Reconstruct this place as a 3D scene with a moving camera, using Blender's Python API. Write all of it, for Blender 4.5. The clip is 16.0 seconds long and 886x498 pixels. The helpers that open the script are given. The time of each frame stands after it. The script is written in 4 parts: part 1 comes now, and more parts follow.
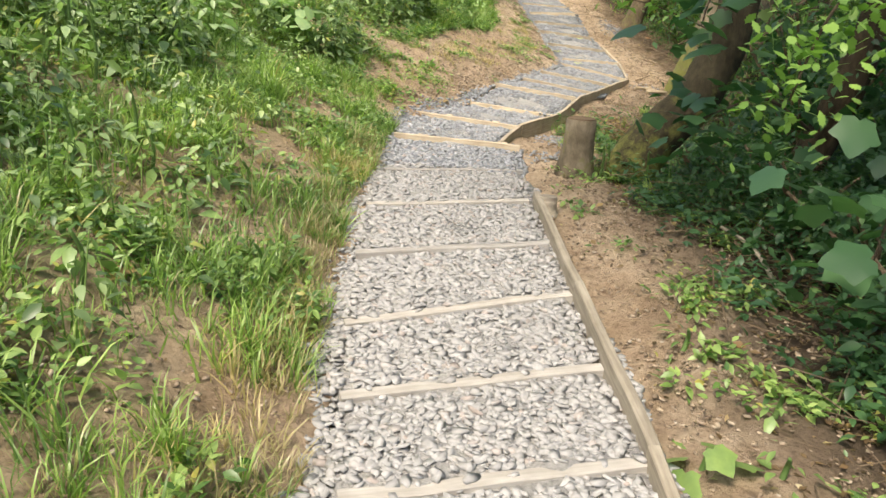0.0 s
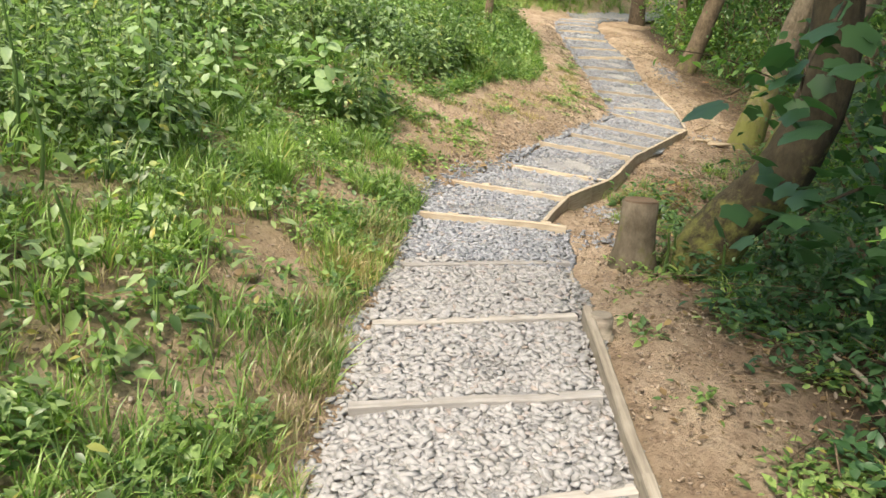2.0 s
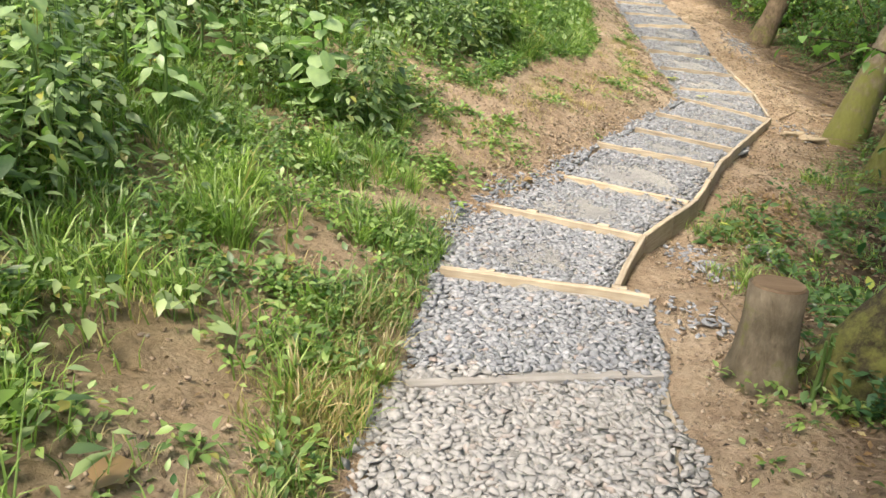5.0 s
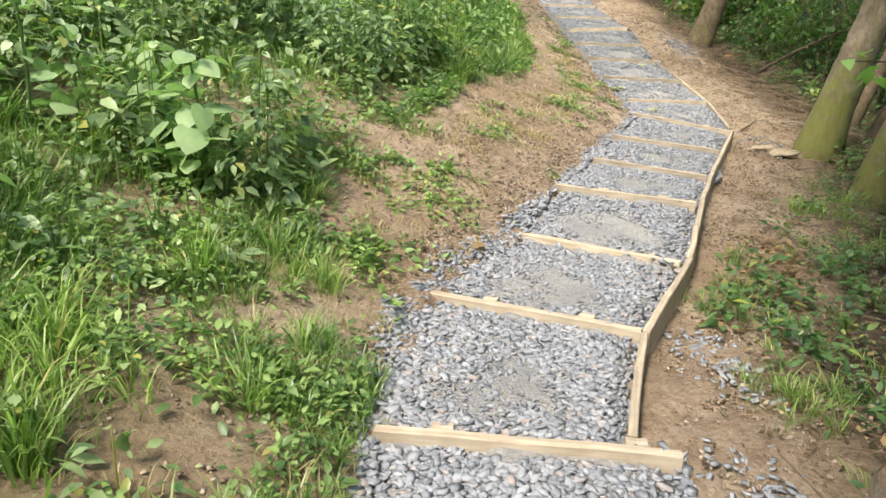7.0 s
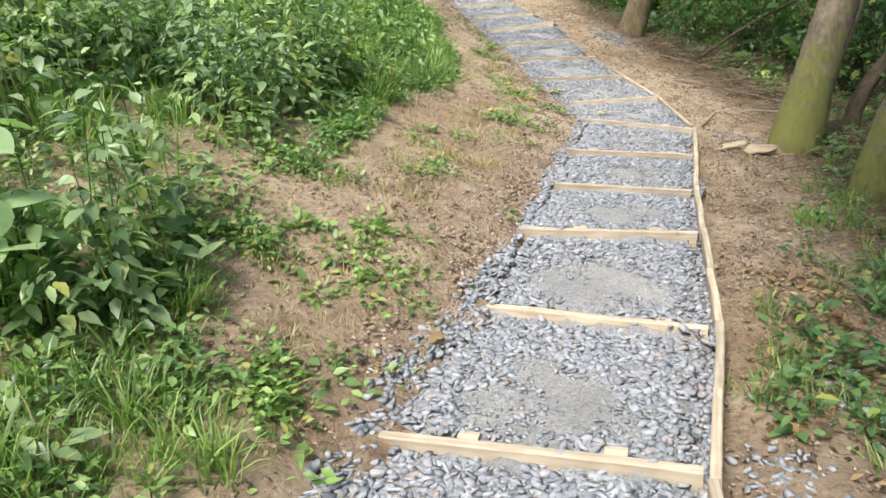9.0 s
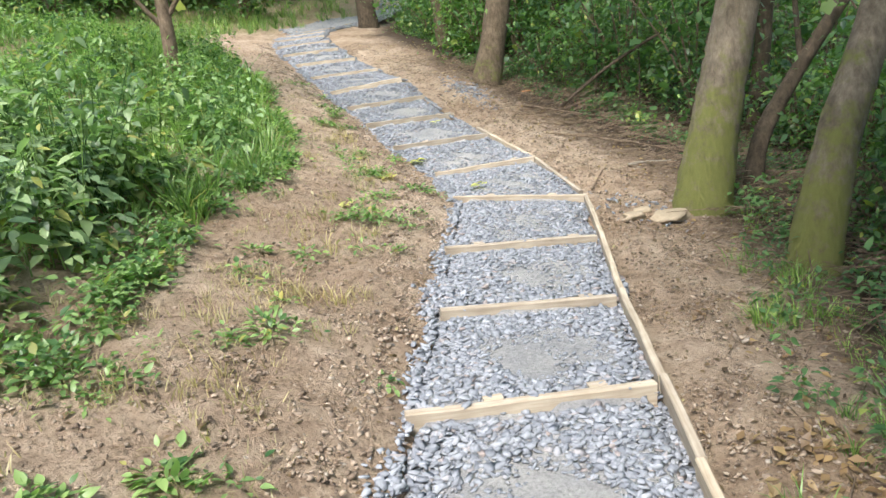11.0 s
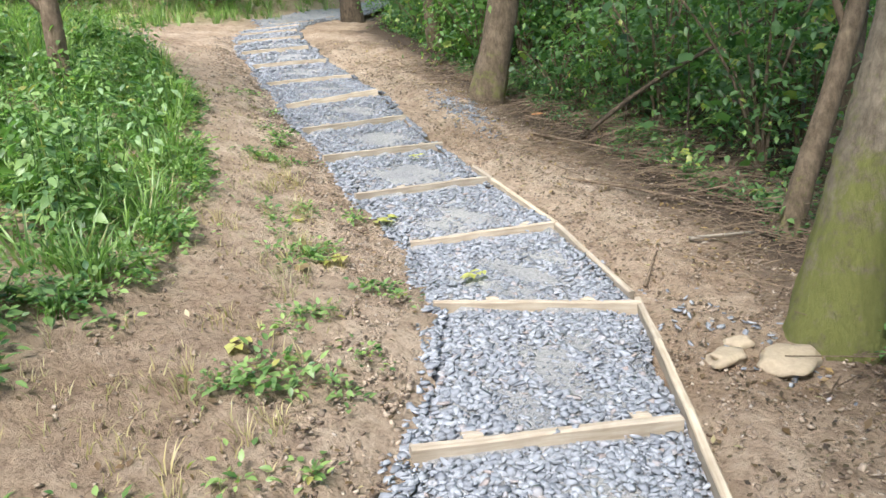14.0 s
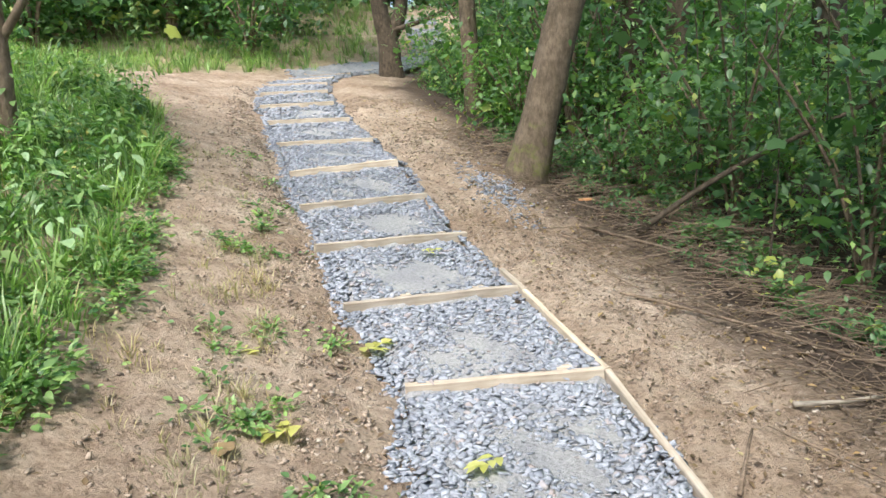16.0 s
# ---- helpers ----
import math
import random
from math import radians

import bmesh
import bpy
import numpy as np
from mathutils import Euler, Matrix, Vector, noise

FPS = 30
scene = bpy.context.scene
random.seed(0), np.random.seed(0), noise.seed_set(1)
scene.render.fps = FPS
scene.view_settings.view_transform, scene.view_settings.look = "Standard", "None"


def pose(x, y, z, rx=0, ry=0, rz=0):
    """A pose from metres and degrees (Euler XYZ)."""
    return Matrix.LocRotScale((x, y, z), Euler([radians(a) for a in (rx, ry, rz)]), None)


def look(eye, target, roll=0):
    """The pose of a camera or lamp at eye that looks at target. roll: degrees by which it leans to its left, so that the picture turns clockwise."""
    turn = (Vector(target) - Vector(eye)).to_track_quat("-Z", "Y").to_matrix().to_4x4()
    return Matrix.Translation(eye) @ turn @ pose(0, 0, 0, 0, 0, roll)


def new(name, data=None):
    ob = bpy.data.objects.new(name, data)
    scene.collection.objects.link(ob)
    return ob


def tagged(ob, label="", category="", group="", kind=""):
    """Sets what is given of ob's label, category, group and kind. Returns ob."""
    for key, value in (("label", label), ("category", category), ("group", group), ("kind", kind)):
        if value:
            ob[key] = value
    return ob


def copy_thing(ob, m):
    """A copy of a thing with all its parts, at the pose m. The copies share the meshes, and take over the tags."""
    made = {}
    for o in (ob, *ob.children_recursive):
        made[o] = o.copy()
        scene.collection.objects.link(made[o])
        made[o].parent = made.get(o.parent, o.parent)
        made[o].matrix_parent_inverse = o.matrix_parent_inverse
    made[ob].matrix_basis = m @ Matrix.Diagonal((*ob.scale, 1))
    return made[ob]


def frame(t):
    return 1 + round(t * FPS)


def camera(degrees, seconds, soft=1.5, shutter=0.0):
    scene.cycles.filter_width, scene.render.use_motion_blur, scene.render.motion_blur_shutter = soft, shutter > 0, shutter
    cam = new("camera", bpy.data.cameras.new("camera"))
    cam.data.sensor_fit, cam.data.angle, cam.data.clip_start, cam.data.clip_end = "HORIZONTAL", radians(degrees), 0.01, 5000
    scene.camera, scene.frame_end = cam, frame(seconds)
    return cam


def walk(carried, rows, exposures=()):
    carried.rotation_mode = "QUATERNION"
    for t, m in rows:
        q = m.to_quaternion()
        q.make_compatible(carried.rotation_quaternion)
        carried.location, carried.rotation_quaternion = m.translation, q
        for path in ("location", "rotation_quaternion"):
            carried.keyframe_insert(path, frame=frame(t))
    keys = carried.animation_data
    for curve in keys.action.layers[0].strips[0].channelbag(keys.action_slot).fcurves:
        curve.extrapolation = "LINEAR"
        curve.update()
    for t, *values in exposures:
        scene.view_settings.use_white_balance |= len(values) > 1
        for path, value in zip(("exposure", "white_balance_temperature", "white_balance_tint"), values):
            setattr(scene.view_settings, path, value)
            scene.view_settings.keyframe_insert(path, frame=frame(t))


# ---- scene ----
cam = camera(59.1, 16.0)
METRES, EYE, TILT, LEAN, TURN = 11.0, 1.5, -17.0, -4.0, 0.0
EXPOSURE = 1.50
ROWS = [
    (0.0, 0.0, 0.0, 0.0, -0.0, 0.0, 0.0),
    (0.5, 0.0045, 0.0226, 0.0123, 1.17, 1.21, -0.49),
    (1.0, 0.012, 0.04, 0.0236, 3.85, 1.93, -2.44),
    (1.5, 0.0124, 0.0653, 0.0289, 4.32, 2.85, -0.91),
    (2.0, 0.0106, 0.0836, 0.04, 3.65, 2.66, 0.04),
    (2.5, 0.0138, 0.1002, 0.0497, 4.22, 2.45, -0.7),
    (3.0, 0.0096, 0.1238, 0.0531, 5.16, 2.07, -0.45),
    (3.5, 0.0048, 0.1483, 0.0649, 5.87, 1.27, 0.11),
    (4.0, 0.0067, 0.1771, 0.0751, 6.44, 0.02, -1.11),
    (4.5, 0.005, 0.2032, 0.0867, 6.44, -0.25, -1.02),
    (7.0, -0.0059, 0.3472, 0.1449, 1.45, -0.06, 3.11),
    (7.5, -0.0106, 0.3704, 0.1556, 0.1, -0.18, 5.22),
    (8.0, -0.0079, 0.4035, 0.1574, 0.45, 1.54, 3.8),
    (8.5, -0.0095, 0.4347, 0.1724, -1.1, 1.84, 6.39),
    (9.0, -0.007, 0.4634, 0.179, -3.42, -0.06, 9.57),
    (9.5, 0.0011, 0.4968, 0.184, -4.47, -1.19, 9.4),
    (10.0, 0.0071, 0.5274, 0.2034, -8.36, -1.21, 13.51),
    (12.5, 0.0589, 0.6951, 0.2596, -16.41, 3.65, 17.3),
    (13.0, 0.0734, 0.7275, 0.2696, -16.87, 3.36, 17.93),
    (13.5, 0.0877, 0.758, 0.2786, -14.71, 1.77, 14.52),
    (14.0, 0.0941, 0.7901, 0.2915, -14.12, 0.31, 14.84),
    (14.5, 0.1031, 0.8148, 0.3053, -14.84, 0.42, 15.59),
    (15.0, 0.1187, 0.8446, 0.3098, -13.35, 3.41, 11.75),
    (15.5, 0.1317, 0.8758, 0.3251, -12.77, 4.12, 13.1),
    (16.0, 0.1446, 0.9032, 0.3298, -11.38, 4.72, 11.37),
]
walk(cam, [(t, pose(0, 0, EYE, TILT, LEAN, TURN) @ pose(METRES * x, METRES * y, METRES * z, 90 + pitch, roll, yaw)) for t, x, y, z, yaw, pitch, roll in ROWS],
     exposures=[(t, EXPOSURE + e, k, g) for t, e, k, g in ((0, -0.18, 7500, 9), (4.5, -0.1, 7500, 10), (7, -0.15, 7000, 9), (10, -0.12, 6400, 9), (12.5, -0.04, 6150, 10), (16, -0.04, 6100, 10))])

# ---- light ----
world = bpy.data.worlds.new("sky")
scene.world = world
world.use_nodes = True
wn = world.node_tree
sky = wn.nodes.new("ShaderNodeTexSky")
sky.sky_type, sky.sun_disc = "NISHITA", False
sky.sun_elevation, sky.sun_rotation = radians(58), radians(215)
sky.air_density, sky.dust_density = 1.0, 3.0
wn.links.new(sky.outputs[0], wn.nodes["Background"].inputs[0])
wn.nodes["Background"].inputs[1].default_value = 0.15
sun = new("sun", bpy.data.lights.new("sun", "SUN"))
sun.data.energy, sun.data.angle, sun.data.color = 2.1, radians(14), (1.0, 0.97, 0.92)
sun.matrix_world = look((-6, -9, 17), (0, 0, 0))


# ---- materials ----
def material(name, rough=0.8, metallic=0.0):
    m = bpy.data.materials.new(name)
    m.use_nodes = True
    b = m.node_tree.nodes["Principled BSDF"]
    b.inputs["Roughness"].default_value = rough
    b.inputs["Metallic"].default_value = metallic
    b.inputs["Specular IOR Level"].default_value = 0.3
    return m, m.node_tree.nodes, m.node_tree.links, b


def ramp(n, stops):
    r = n.new("ShaderNodeValToRGB")
    while len(r.color_ramp.elements) < len(stops):
        r.color_ramp.elements.new(0.5)
    for e, (p, c) in zip(r.color_ramp.elements, stops):
        e.position, e.color = p, (*c, 1)
    return r


def noise_node(n, l, scale, detail=6, rough=0.6, stretch=None, coords="Object"):
    tc = n.new("ShaderNodeTexCoord")
    tex = n.new("ShaderNodeTexNoise")
    tex.inputs["Scale"].default_value = scale
    tex.inputs["Detail"].default_value = detail
    tex.inputs["Roughness"].default_value = rough
    if stretch:
        mp = n.new("ShaderNodeMapping")
        mp.inputs["Scale"].default_value = stretch
        l.new(tc.outputs[coords], mp.inputs[0])
        l.new(mp.outputs[0], tex.inputs[0])
    else:
        l.new(tc.outputs[coords], tex.inputs[0])
    return tex


def mix(n, l, kind, fac, a, b):
    m = n.new("ShaderNodeMix")
    m.data_type, m.blend_type = "RGBA", kind
    for sock, v in ((m.inputs[0], fac), (m.inputs[6], a), (m.inputs[7], b)):
        if isinstance(v, (int, float)):
            sock.default_value = v
        elif isinstance(v, tuple):
            sock.default_value = (*v, 1)
        else:
            l.new(v, sock)
    return m.outputs[2]


def bump(n, l, b, height, strength, distance):
    k = n.new("ShaderNodeBump")
    k.inputs["Strength"].default_value, k.inputs["Distance"].default_value = strength, distance
    l.new(height, k.inputs["Height"])
    l.new(k.outputs[0], b.inputs["Normal"])


def soil_material():
    m, n, l, b = material("soil", 0.95)
    big = noise_node(n, l, 0.9, 4)
    mid = noise_node(n, l, 7, 8, 0.7)
    fine = noise_node(n, l, 32, 8, 0.75)
    c1 = ramp(n, [(0.28, (0.25, 0.185, 0.13)), (0.48, (0.43, 0.34, 0.25)), (0.7, (0.54, 0.45, 0.345))])
    l.new(mid.outputs[0], c1.inputs[0])
    c2 = ramp(n, [(0.35, (0.62, 0.52, 0.42)), (0.65, (1.1, 1.05, 1.0))])
    l.new(big.outputs[0], c2.inputs[0])
    c = mix(n, l, "MULTIPLY", 0.8, c1.outputs[0], c2.outputs[0])
    c3 = ramp(n, [(0.36, (0.32, 0.28, 0.25)), (0.5, (1.05, 1.05, 1.05))])
    l.new(fine.outputs[0], c3.inputs[0])
    c = mix(n, l, "MULTIPLY", 0.65, c, c3.outputs[0])
    zone = n.new("ShaderNodeVertexColor")
    zone.layer_name = "zone"
    sep = n.new("ShaderNodeSeparateColor")
    l.new(zone.outputs[0], sep.inputs[0])
    # Red zone: dark leaf litter, with the trees' shade put into its colour.
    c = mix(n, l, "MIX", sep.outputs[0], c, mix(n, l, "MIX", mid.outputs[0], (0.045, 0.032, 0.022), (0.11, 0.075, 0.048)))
    c = mix(n, l, "MIX", sep.outputs[1], c, mix(n, l, "MIX", mid.outputs[0], (0.11, 0.11, 0.04), (0.28, 0.25, 0.11)))
    l.new(c, b.inputs["Base Color"])
    add = n.new("ShaderNodeMath")
    l.new(mid.outputs[0], add.inputs[0])
    l.new(fine.outputs[0], add.inputs[1])
    bump(n, l, b, add.outputs[0], 0.9, 0.05)
    return m


def stone_material(name, lo, hi, warm):
    m, n, l, b = material(name, 0.85)
    geo = n.new("ShaderNodeNewGeometry")
    r = ramp(n, [(0.0, lo), (0.55, tuple((a + c) / 2 for a, c in zip(lo, hi))), (0.9, hi), (1.0, warm)])
    l.new(geo.outputs["Random Per Island"], r.inputs[0])
    t = noise_node(n, l, 45, 5)
    s = ramp(n, [(0.3, (0.75, 0.75, 0.75)), (0.7, (1.1, 1.1, 1.1))])
    l.new(t.outputs[0], s.inputs[0])
    l.new(mix(n, l, "MULTIPLY", 0.8, r.outputs[0], s.outputs[0]), b.inputs["Base Color"])
    bump(n, l, b, t.outputs[0], 0.4, 0.006)
    return m


def dust_material(name, lo, hi):
    m, n, l, b = material(name, 0.95)
    t = noise_node(n, l, 55, 8, 0.75)
    u = noise_node(n, l, 2.5, 3)
    r = ramp(n, [(0.32, tuple(v * 0.55 for v in lo)), (0.5, lo), (0.7, hi)])
    l.new(t.outputs[0], r.inputs[0])
    s = ramp(n, [(0.35, (0.82, 0.82, 0.84)), (0.65, (1.08, 1.06, 1.02))])
    l.new(u.outputs[0], s.inputs[0])
    l.new(mix(n, l, "MULTIPLY", 1.0, r.outputs[0], s.outputs[0]), b.inputs["Base Color"])
    bump(n, l, b, t.outputs[0], 0.9, 0.02)
    return m


def wood_material(name, lo, hi):
    m, n, l, b = material(name, 0.75)
    g = noise_node(n, l, 9, 8, 0.65, (0.35, 6, 6))
    u = noise_node(n, l, 3, 4)
    r = ramp(n, [(0.3, lo), (0.6, hi)])
    l.new(g.outputs[0], r.inputs[0])
    s = ramp(n, [(0.35, (0.66, 0.63, 0.6)), (0.6, (1.05, 1.05, 1.05))])
    l.new(u.outputs[0], s.inputs[0])
    info = n.new("ShaderNodeObjectInfo")
    v = ramp(n, [(0, (0.82, 0.82, 0.84)), (1, (1.1, 1.08, 1.05))])
    l.new(info.outputs["Random"], v.inputs[0])
    c = mix(n, l, "MULTIPLY", 0.8, r.outputs[0], s.outputs[0])
    l.new(mix(n, l, "MULTIPLY", 1.0, c, v.outputs[0]), b.inputs["Base Color"])
    bump(n, l, b, g.outputs[0], 0.4, 0.004)
    return m


def bark_material(name, lo, hi, moss=0.0):
    m, n, l, b = material(name, 0.95)
    g = noise_node(n, l, 12, 8, 0.75, (2.2, 2.2, 0.8))
    r = ramp(n, [(0.3, lo), (0.65, hi)])
    l.new(g.outputs[0], r.inputs[0])
    blot = noise_node(n, l, 5, 5, 0.7)
    bl = ramp(n, [(0.35, (0.55, 0.55, 0.5)), (0.6, (1.1, 1.1, 1.1)), (0.75, (1.5, 1.55, 1.45))])
    l.new(blot.outputs[0], bl.inputs[0])
    c = mix(n, l, "MULTIPLY", 0.85, r.outputs[0], bl.outputs[0])
    if moss:
        u = noise_node(n, l, 7, 8, 0.72)
        k = ramp(n, [(0.62 - 0.4 * moss, (0, 0, 0)), (0.78 - 0.4 * moss, (1, 1, 1))])
        tc = n.new("ShaderNodeTexCoord")
        sp = n.new("ShaderNodeSeparateXYZ")
        l.new(tc.outputs["Object"], sp.inputs[0])
        mr = n.new("ShaderNodeMapRange")
        for sock, v in zip(("From Min", "From Max", "To Min", "To Max"), (0.1, 2.0, 0.06, -0.34)):
            mr.inputs[sock].default_value = v
        l.new(sp.outputs[2], mr.inputs[0])
        low = n.new("ShaderNodeMath")
        l.new(u.outputs[0], low.inputs[0])
        l.new(mr.outputs[0], low.inputs[1])
        l.new(low.outputs[0], k.inputs[0])
        c = mix(n, l, "MIX", k.outputs[0], c, mix(n, l, "MIX", g.outputs[0], (0.085, 0.095, 0.022), (0.225, 0.225, 0.07)))
    l.new(c, b.inputs["Base Color"])
    bump(n, l, b, g.outputs[0], 0.9, 0.03)
    return m


def leaf_material(name, dark, light, odd=None, gloss=0.4):
    m, n, l, b = material(name, gloss)
    b.inputs["Specular IOR Level"].default_value = 0.5
    geo = n.new("ShaderNodeNewGeometry")
    stops = [(0.0, dark), (0.8, light)] + ([(0.95, light), (0.97, odd)] if odd else [])
    r = ramp(n, stops)
    l.new(geo.outputs["Random Per Island"], r.inputs[0])
    u = noise_node(n, l, 1.3, 3)
    s = ramp(n, [(0.35, (0.72, 0.78, 0.8)), (0.65, (1.15, 1.1, 1.0))])
    l.new(u.outputs[0], s.inputs[0])
    c = mix(n, l, "MULTIPLY", 1.0, r.outputs[0], s.outputs[0])
    l.new(c, b.inputs["Base Color"])
    tr = n.new("ShaderNodeBsdfTranslucent")
    l.new(mix(n, l, "MULTIPLY", 1.0, c, (1.15, 1.5, 0.75)), tr.inputs[0])
    sh = n.new("ShaderNodeMixShader")
    sh.inputs[0].default_value = 0.38
    l.new(b.outputs[0], sh.inputs[1])
    l.new(tr.outputs[0], sh.inputs[2])
    l.new(sh.outputs[0], n["Material Output"].inputs[0])
    return m


SOIL = soil_material()
OLD_STONE = stone_material("pale_gravel", (0.275, 0.27, 0.265), (0.345, 0.34, 0.335), (0.30, 0.255, 0.23))
NEW_STONE = stone_material("slate_gravel", (0.19, 0.20, 0.22), (0.34, 0.352, 0.372), (0.30, 0.25, 0.225))
OLD_DUST = dust_material("pale_dust", (0.31, 0.305, 0.298), (0.385, 0.38, 0.37))
NEW_DUST = dust_material("grey_dust", (0.32, 0.316, 0.308), (0.42, 0.415, 0.403))
OLD_WOOD = wood_material("weathered_timber", (0.20, 0.17, 0.13), (0.36, 0.32, 0.255))
DUSTY_WOOD = wood_material("dusty_timber", (0.28, 0.265, 0.24), (0.37, 0.355, 0.33))
NEW_WOOD = wood_material("fresh_timber", (0.33, 0.265, 0.185), (0.50, 0.43, 0.33))
BARK = bark_material("bark", (0.04, 0.03, 0.02), (0.14, 0.105, 0.07))
PALE_BARK = bark_material("pale_bark", (0.075, 0.055, 0.035), (0.22, 0.165, 0.11), 0.2)
MOSS_BARK = bark_material("mossy_bark", (0.095, 0.075, 0.05), (0.25, 0.205, 0.15), 0.68)
CUT = wood_material("cut_wood", (0.10, 0.07, 0.045), (0.17, 0.12, 0.08))
FRESH_CUT = wood_material("fresh_cut_wood", (0.4, 0.17, 0.06), (0.5, 0.26, 0.12))
TWIG = bark_material("twig", (0.10, 0.07, 0.045), (0.30, 0.22, 0.15))
ROCK = stone_material("sandstone", (0.31, 0.245, 0.165), (0.42, 0.34, 0.235), (0.38, 0.31, 0.22))
GRASS = leaf_material("grass", (0.07, 0.14, 0.03), (0.29, 0.41, 0.12), (0.38, 0.33, 0.15))
WEED = leaf_material("weed_leaf", (0.045, 0.115, 0.03), (0.27, 0.385, 0.13), (0.33, 0.30, 0.09))
NETTLE = leaf_material("undergrowth_leaf", (0.04, 0.09, 0.03), (0.33, 0.43, 0.21), (0.36, 0.36, 0.10))
BROAD = leaf_material("broad_leaf", (0.19, 0.30, 0.13), (0.36, 0.48, 0.25))
SHRUB = leaf_material("shrub_leaf", (0.045, 0.105, 0.04), (0.14, 0.24, 0.085), (0.34, 0.38, 0.09))
CANOPY = leaf_material("canopy_leaf", (0.07, 0.16, 0.04), (0.21, 0.34, 0.085), (0.36, 0.40, 0.10))
SYCAMORE = leaf_material("sycamore_leaf", (0.03, 0.085, 0.04), (0.07, 0.155, 0.065))
OAK = leaf_material("oak_leaf", (0.14, 0.27, 0.06), (0.25, 0.40, 0.11))
DRY = leaf_material("dry_leaf", (0.16, 0.09, 0.045), (0.40, 0.27, 0.14))
SCRAP = leaf_material("leaf_scrap", (0.05, 0.032, 0.02), (0.20, 0.13, 0.075), (0.42, 0.34, 0.20))
YELLOW = leaf_material("yellow_leaf", (0.40, 0.38, 0.08), (0.50, 0.47, 0.16))


# ---- plan: the path and the hillside ----
OLD_BOARDS = [  # left end and right end of each board's top
    ((-0.40, 0.20, 0.14), (0.62, 0.30, 0.16)),
    ((-0.36, 1.00, 0.19), (0.66, 1.12, 0.21)),
    ((-0.20, 1.85, 0.22), (0.70, 2.05, 0.27)),
    ((-0.26, 2.38, 0.25), (0.68, 2.62, 0.31)),
    ((-0.32, 2.98, 0.27), (0.64, 3.22, 0.37)),
    ((-0.35, 3.70, 0.34), (0.60, 3.75, 0.44)),
    ((-0.37, 4.43, 0.41), (0.59, 4.60, 0.455)),
    ((-0.34, 5.40, 0.43), (0.66, 5.71, 0.425)),
]
NEW_BOARDS = [
    ((-0.34, 6.56, 0.49), (0.71, 6.44, 0.48)),
    ((-0.17, 7.87, 0.52), (0.81, 7.46, 0.50)),
    ((0.36, 8.94, 0.54), (1.27, 8.46, 0.51)),
    ((0.68, 9.62, 0.71), (1.66, 9.50, 0.62)),
    ((1.13, 10.62, 0.72), (2.06, 10.53, 0.60)),
    ((1.47, 11.60, 0.77), (2.50, 11.56, 0.64)),
    ((1.94, 12.85, 0.83), (3.00, 12.67, 0.66)),
    ((2.14, 14.02, 0.85), (3.08, 13.86, 0.85)),
    ((1.97, 14.85, 1.07), (3.06, 15.03, 1.00)),
    ((1.90, 15.70, 1.27), (3.02, 16.02, 1.19)),
    ((1.88, 16.62, 1.43), (2.92, 16.82, 1.40)),
    ((1.88, 17.76, 1.60), (2.84, 17.56, 1.64)),
    ((1.84, 19.20, 1.80), (2.86, 19.02, 1.78)),
]
FAR_BOARDS = [
    ((1.80, 20.40, 2.02), (2.80, 20.40, 1.99)),
    ((1.75, 21.50, 2.21), (2.75, 21.60, 2.20)),
    ((1.80, 22.80, 2.40), (2.80, 22.70, 2.38)),
    ((1.95, 24.40, 2.55), (2.95, 24.10, 2.53)),
    ((2.30, 26.20, 2.68), (3.25, 25.80, 2.66)),
    ((2.95, 28.10, 2.79), (3.80, 27.50, 2.78)),
    ((4.30, 29.90, 2.90), (4.90, 29.20, 2.88)),
    ((5.95, 31.20, 3.08), (6.75, 30.60, 3.06)),
    ((6.35, 32.50, 3.50), (7.25, 32.30, 3.48)),
    ((6.50, 33.70, 3.92), (7.45, 33.60, 3.90)),
    ((6.65, 35.00, 4.36), (7.60, 34.90, 4.34)),
    ((6.80, 36.30, 4.78), (7.75, 36.20, 4.76)),
]
ALL = OLD_BOARDS + NEW_BOARDS + FAR_BOARDS
CY = np.array([-60.0, -8.0] + [(a[1] + b[1]) / 2 for a, b in ALL] + [40.0, 80.0])
CX = np.array([0.1, 0.1] + [(a[0] + b[0]) / 2 for a, b in ALL] + [7.6, 8.0])
CZ = np.array([-1.2, -0.2] + [(a[2] + b[2]) / 2 for a, b in ALL] + [5.6, 9.0])
BY, BZ = CY[2:-2], CZ[2:-2]
TILTS = np.array([(b[2] - a[2]) / (b[0] - a[0]) for a, b in ALL])
SKEWS = np.array([(b[1] - a[1]) / (b[0] - a[0]) for a, b in ALL])


def middle(y):
    return np.interp(y, CY, CX)


def right_reach(y):
    """How far the gravel reaches to the right of the path's middle: up to the edging where there is one."""
    edge = np.interp(y, [6.53, 7.04, 7.36, 7.88, 8.46, 9.0, 9.52], [0.56, 0.70, 0.80, 1.05, 1.32, 1.52, 1.71]) - middle(y) - 0.01
    return np.where((np.asarray(y) > 6.5) & (np.asarray(y) < 9.5), edge, 0.54)


def wobble(x, y):
    return (0.035 * np.sin(2.3 * x + 1.1 * y) * np.sin(1.7 * y - 0.8 * x) + 0.018 * np.sin(6.1 * x + 2.0) * np.sin(5.3 * y + x)
            + 0.008 * np.sin(15 * x + 3 * y) * np.sin(13 * y - 4 * x))


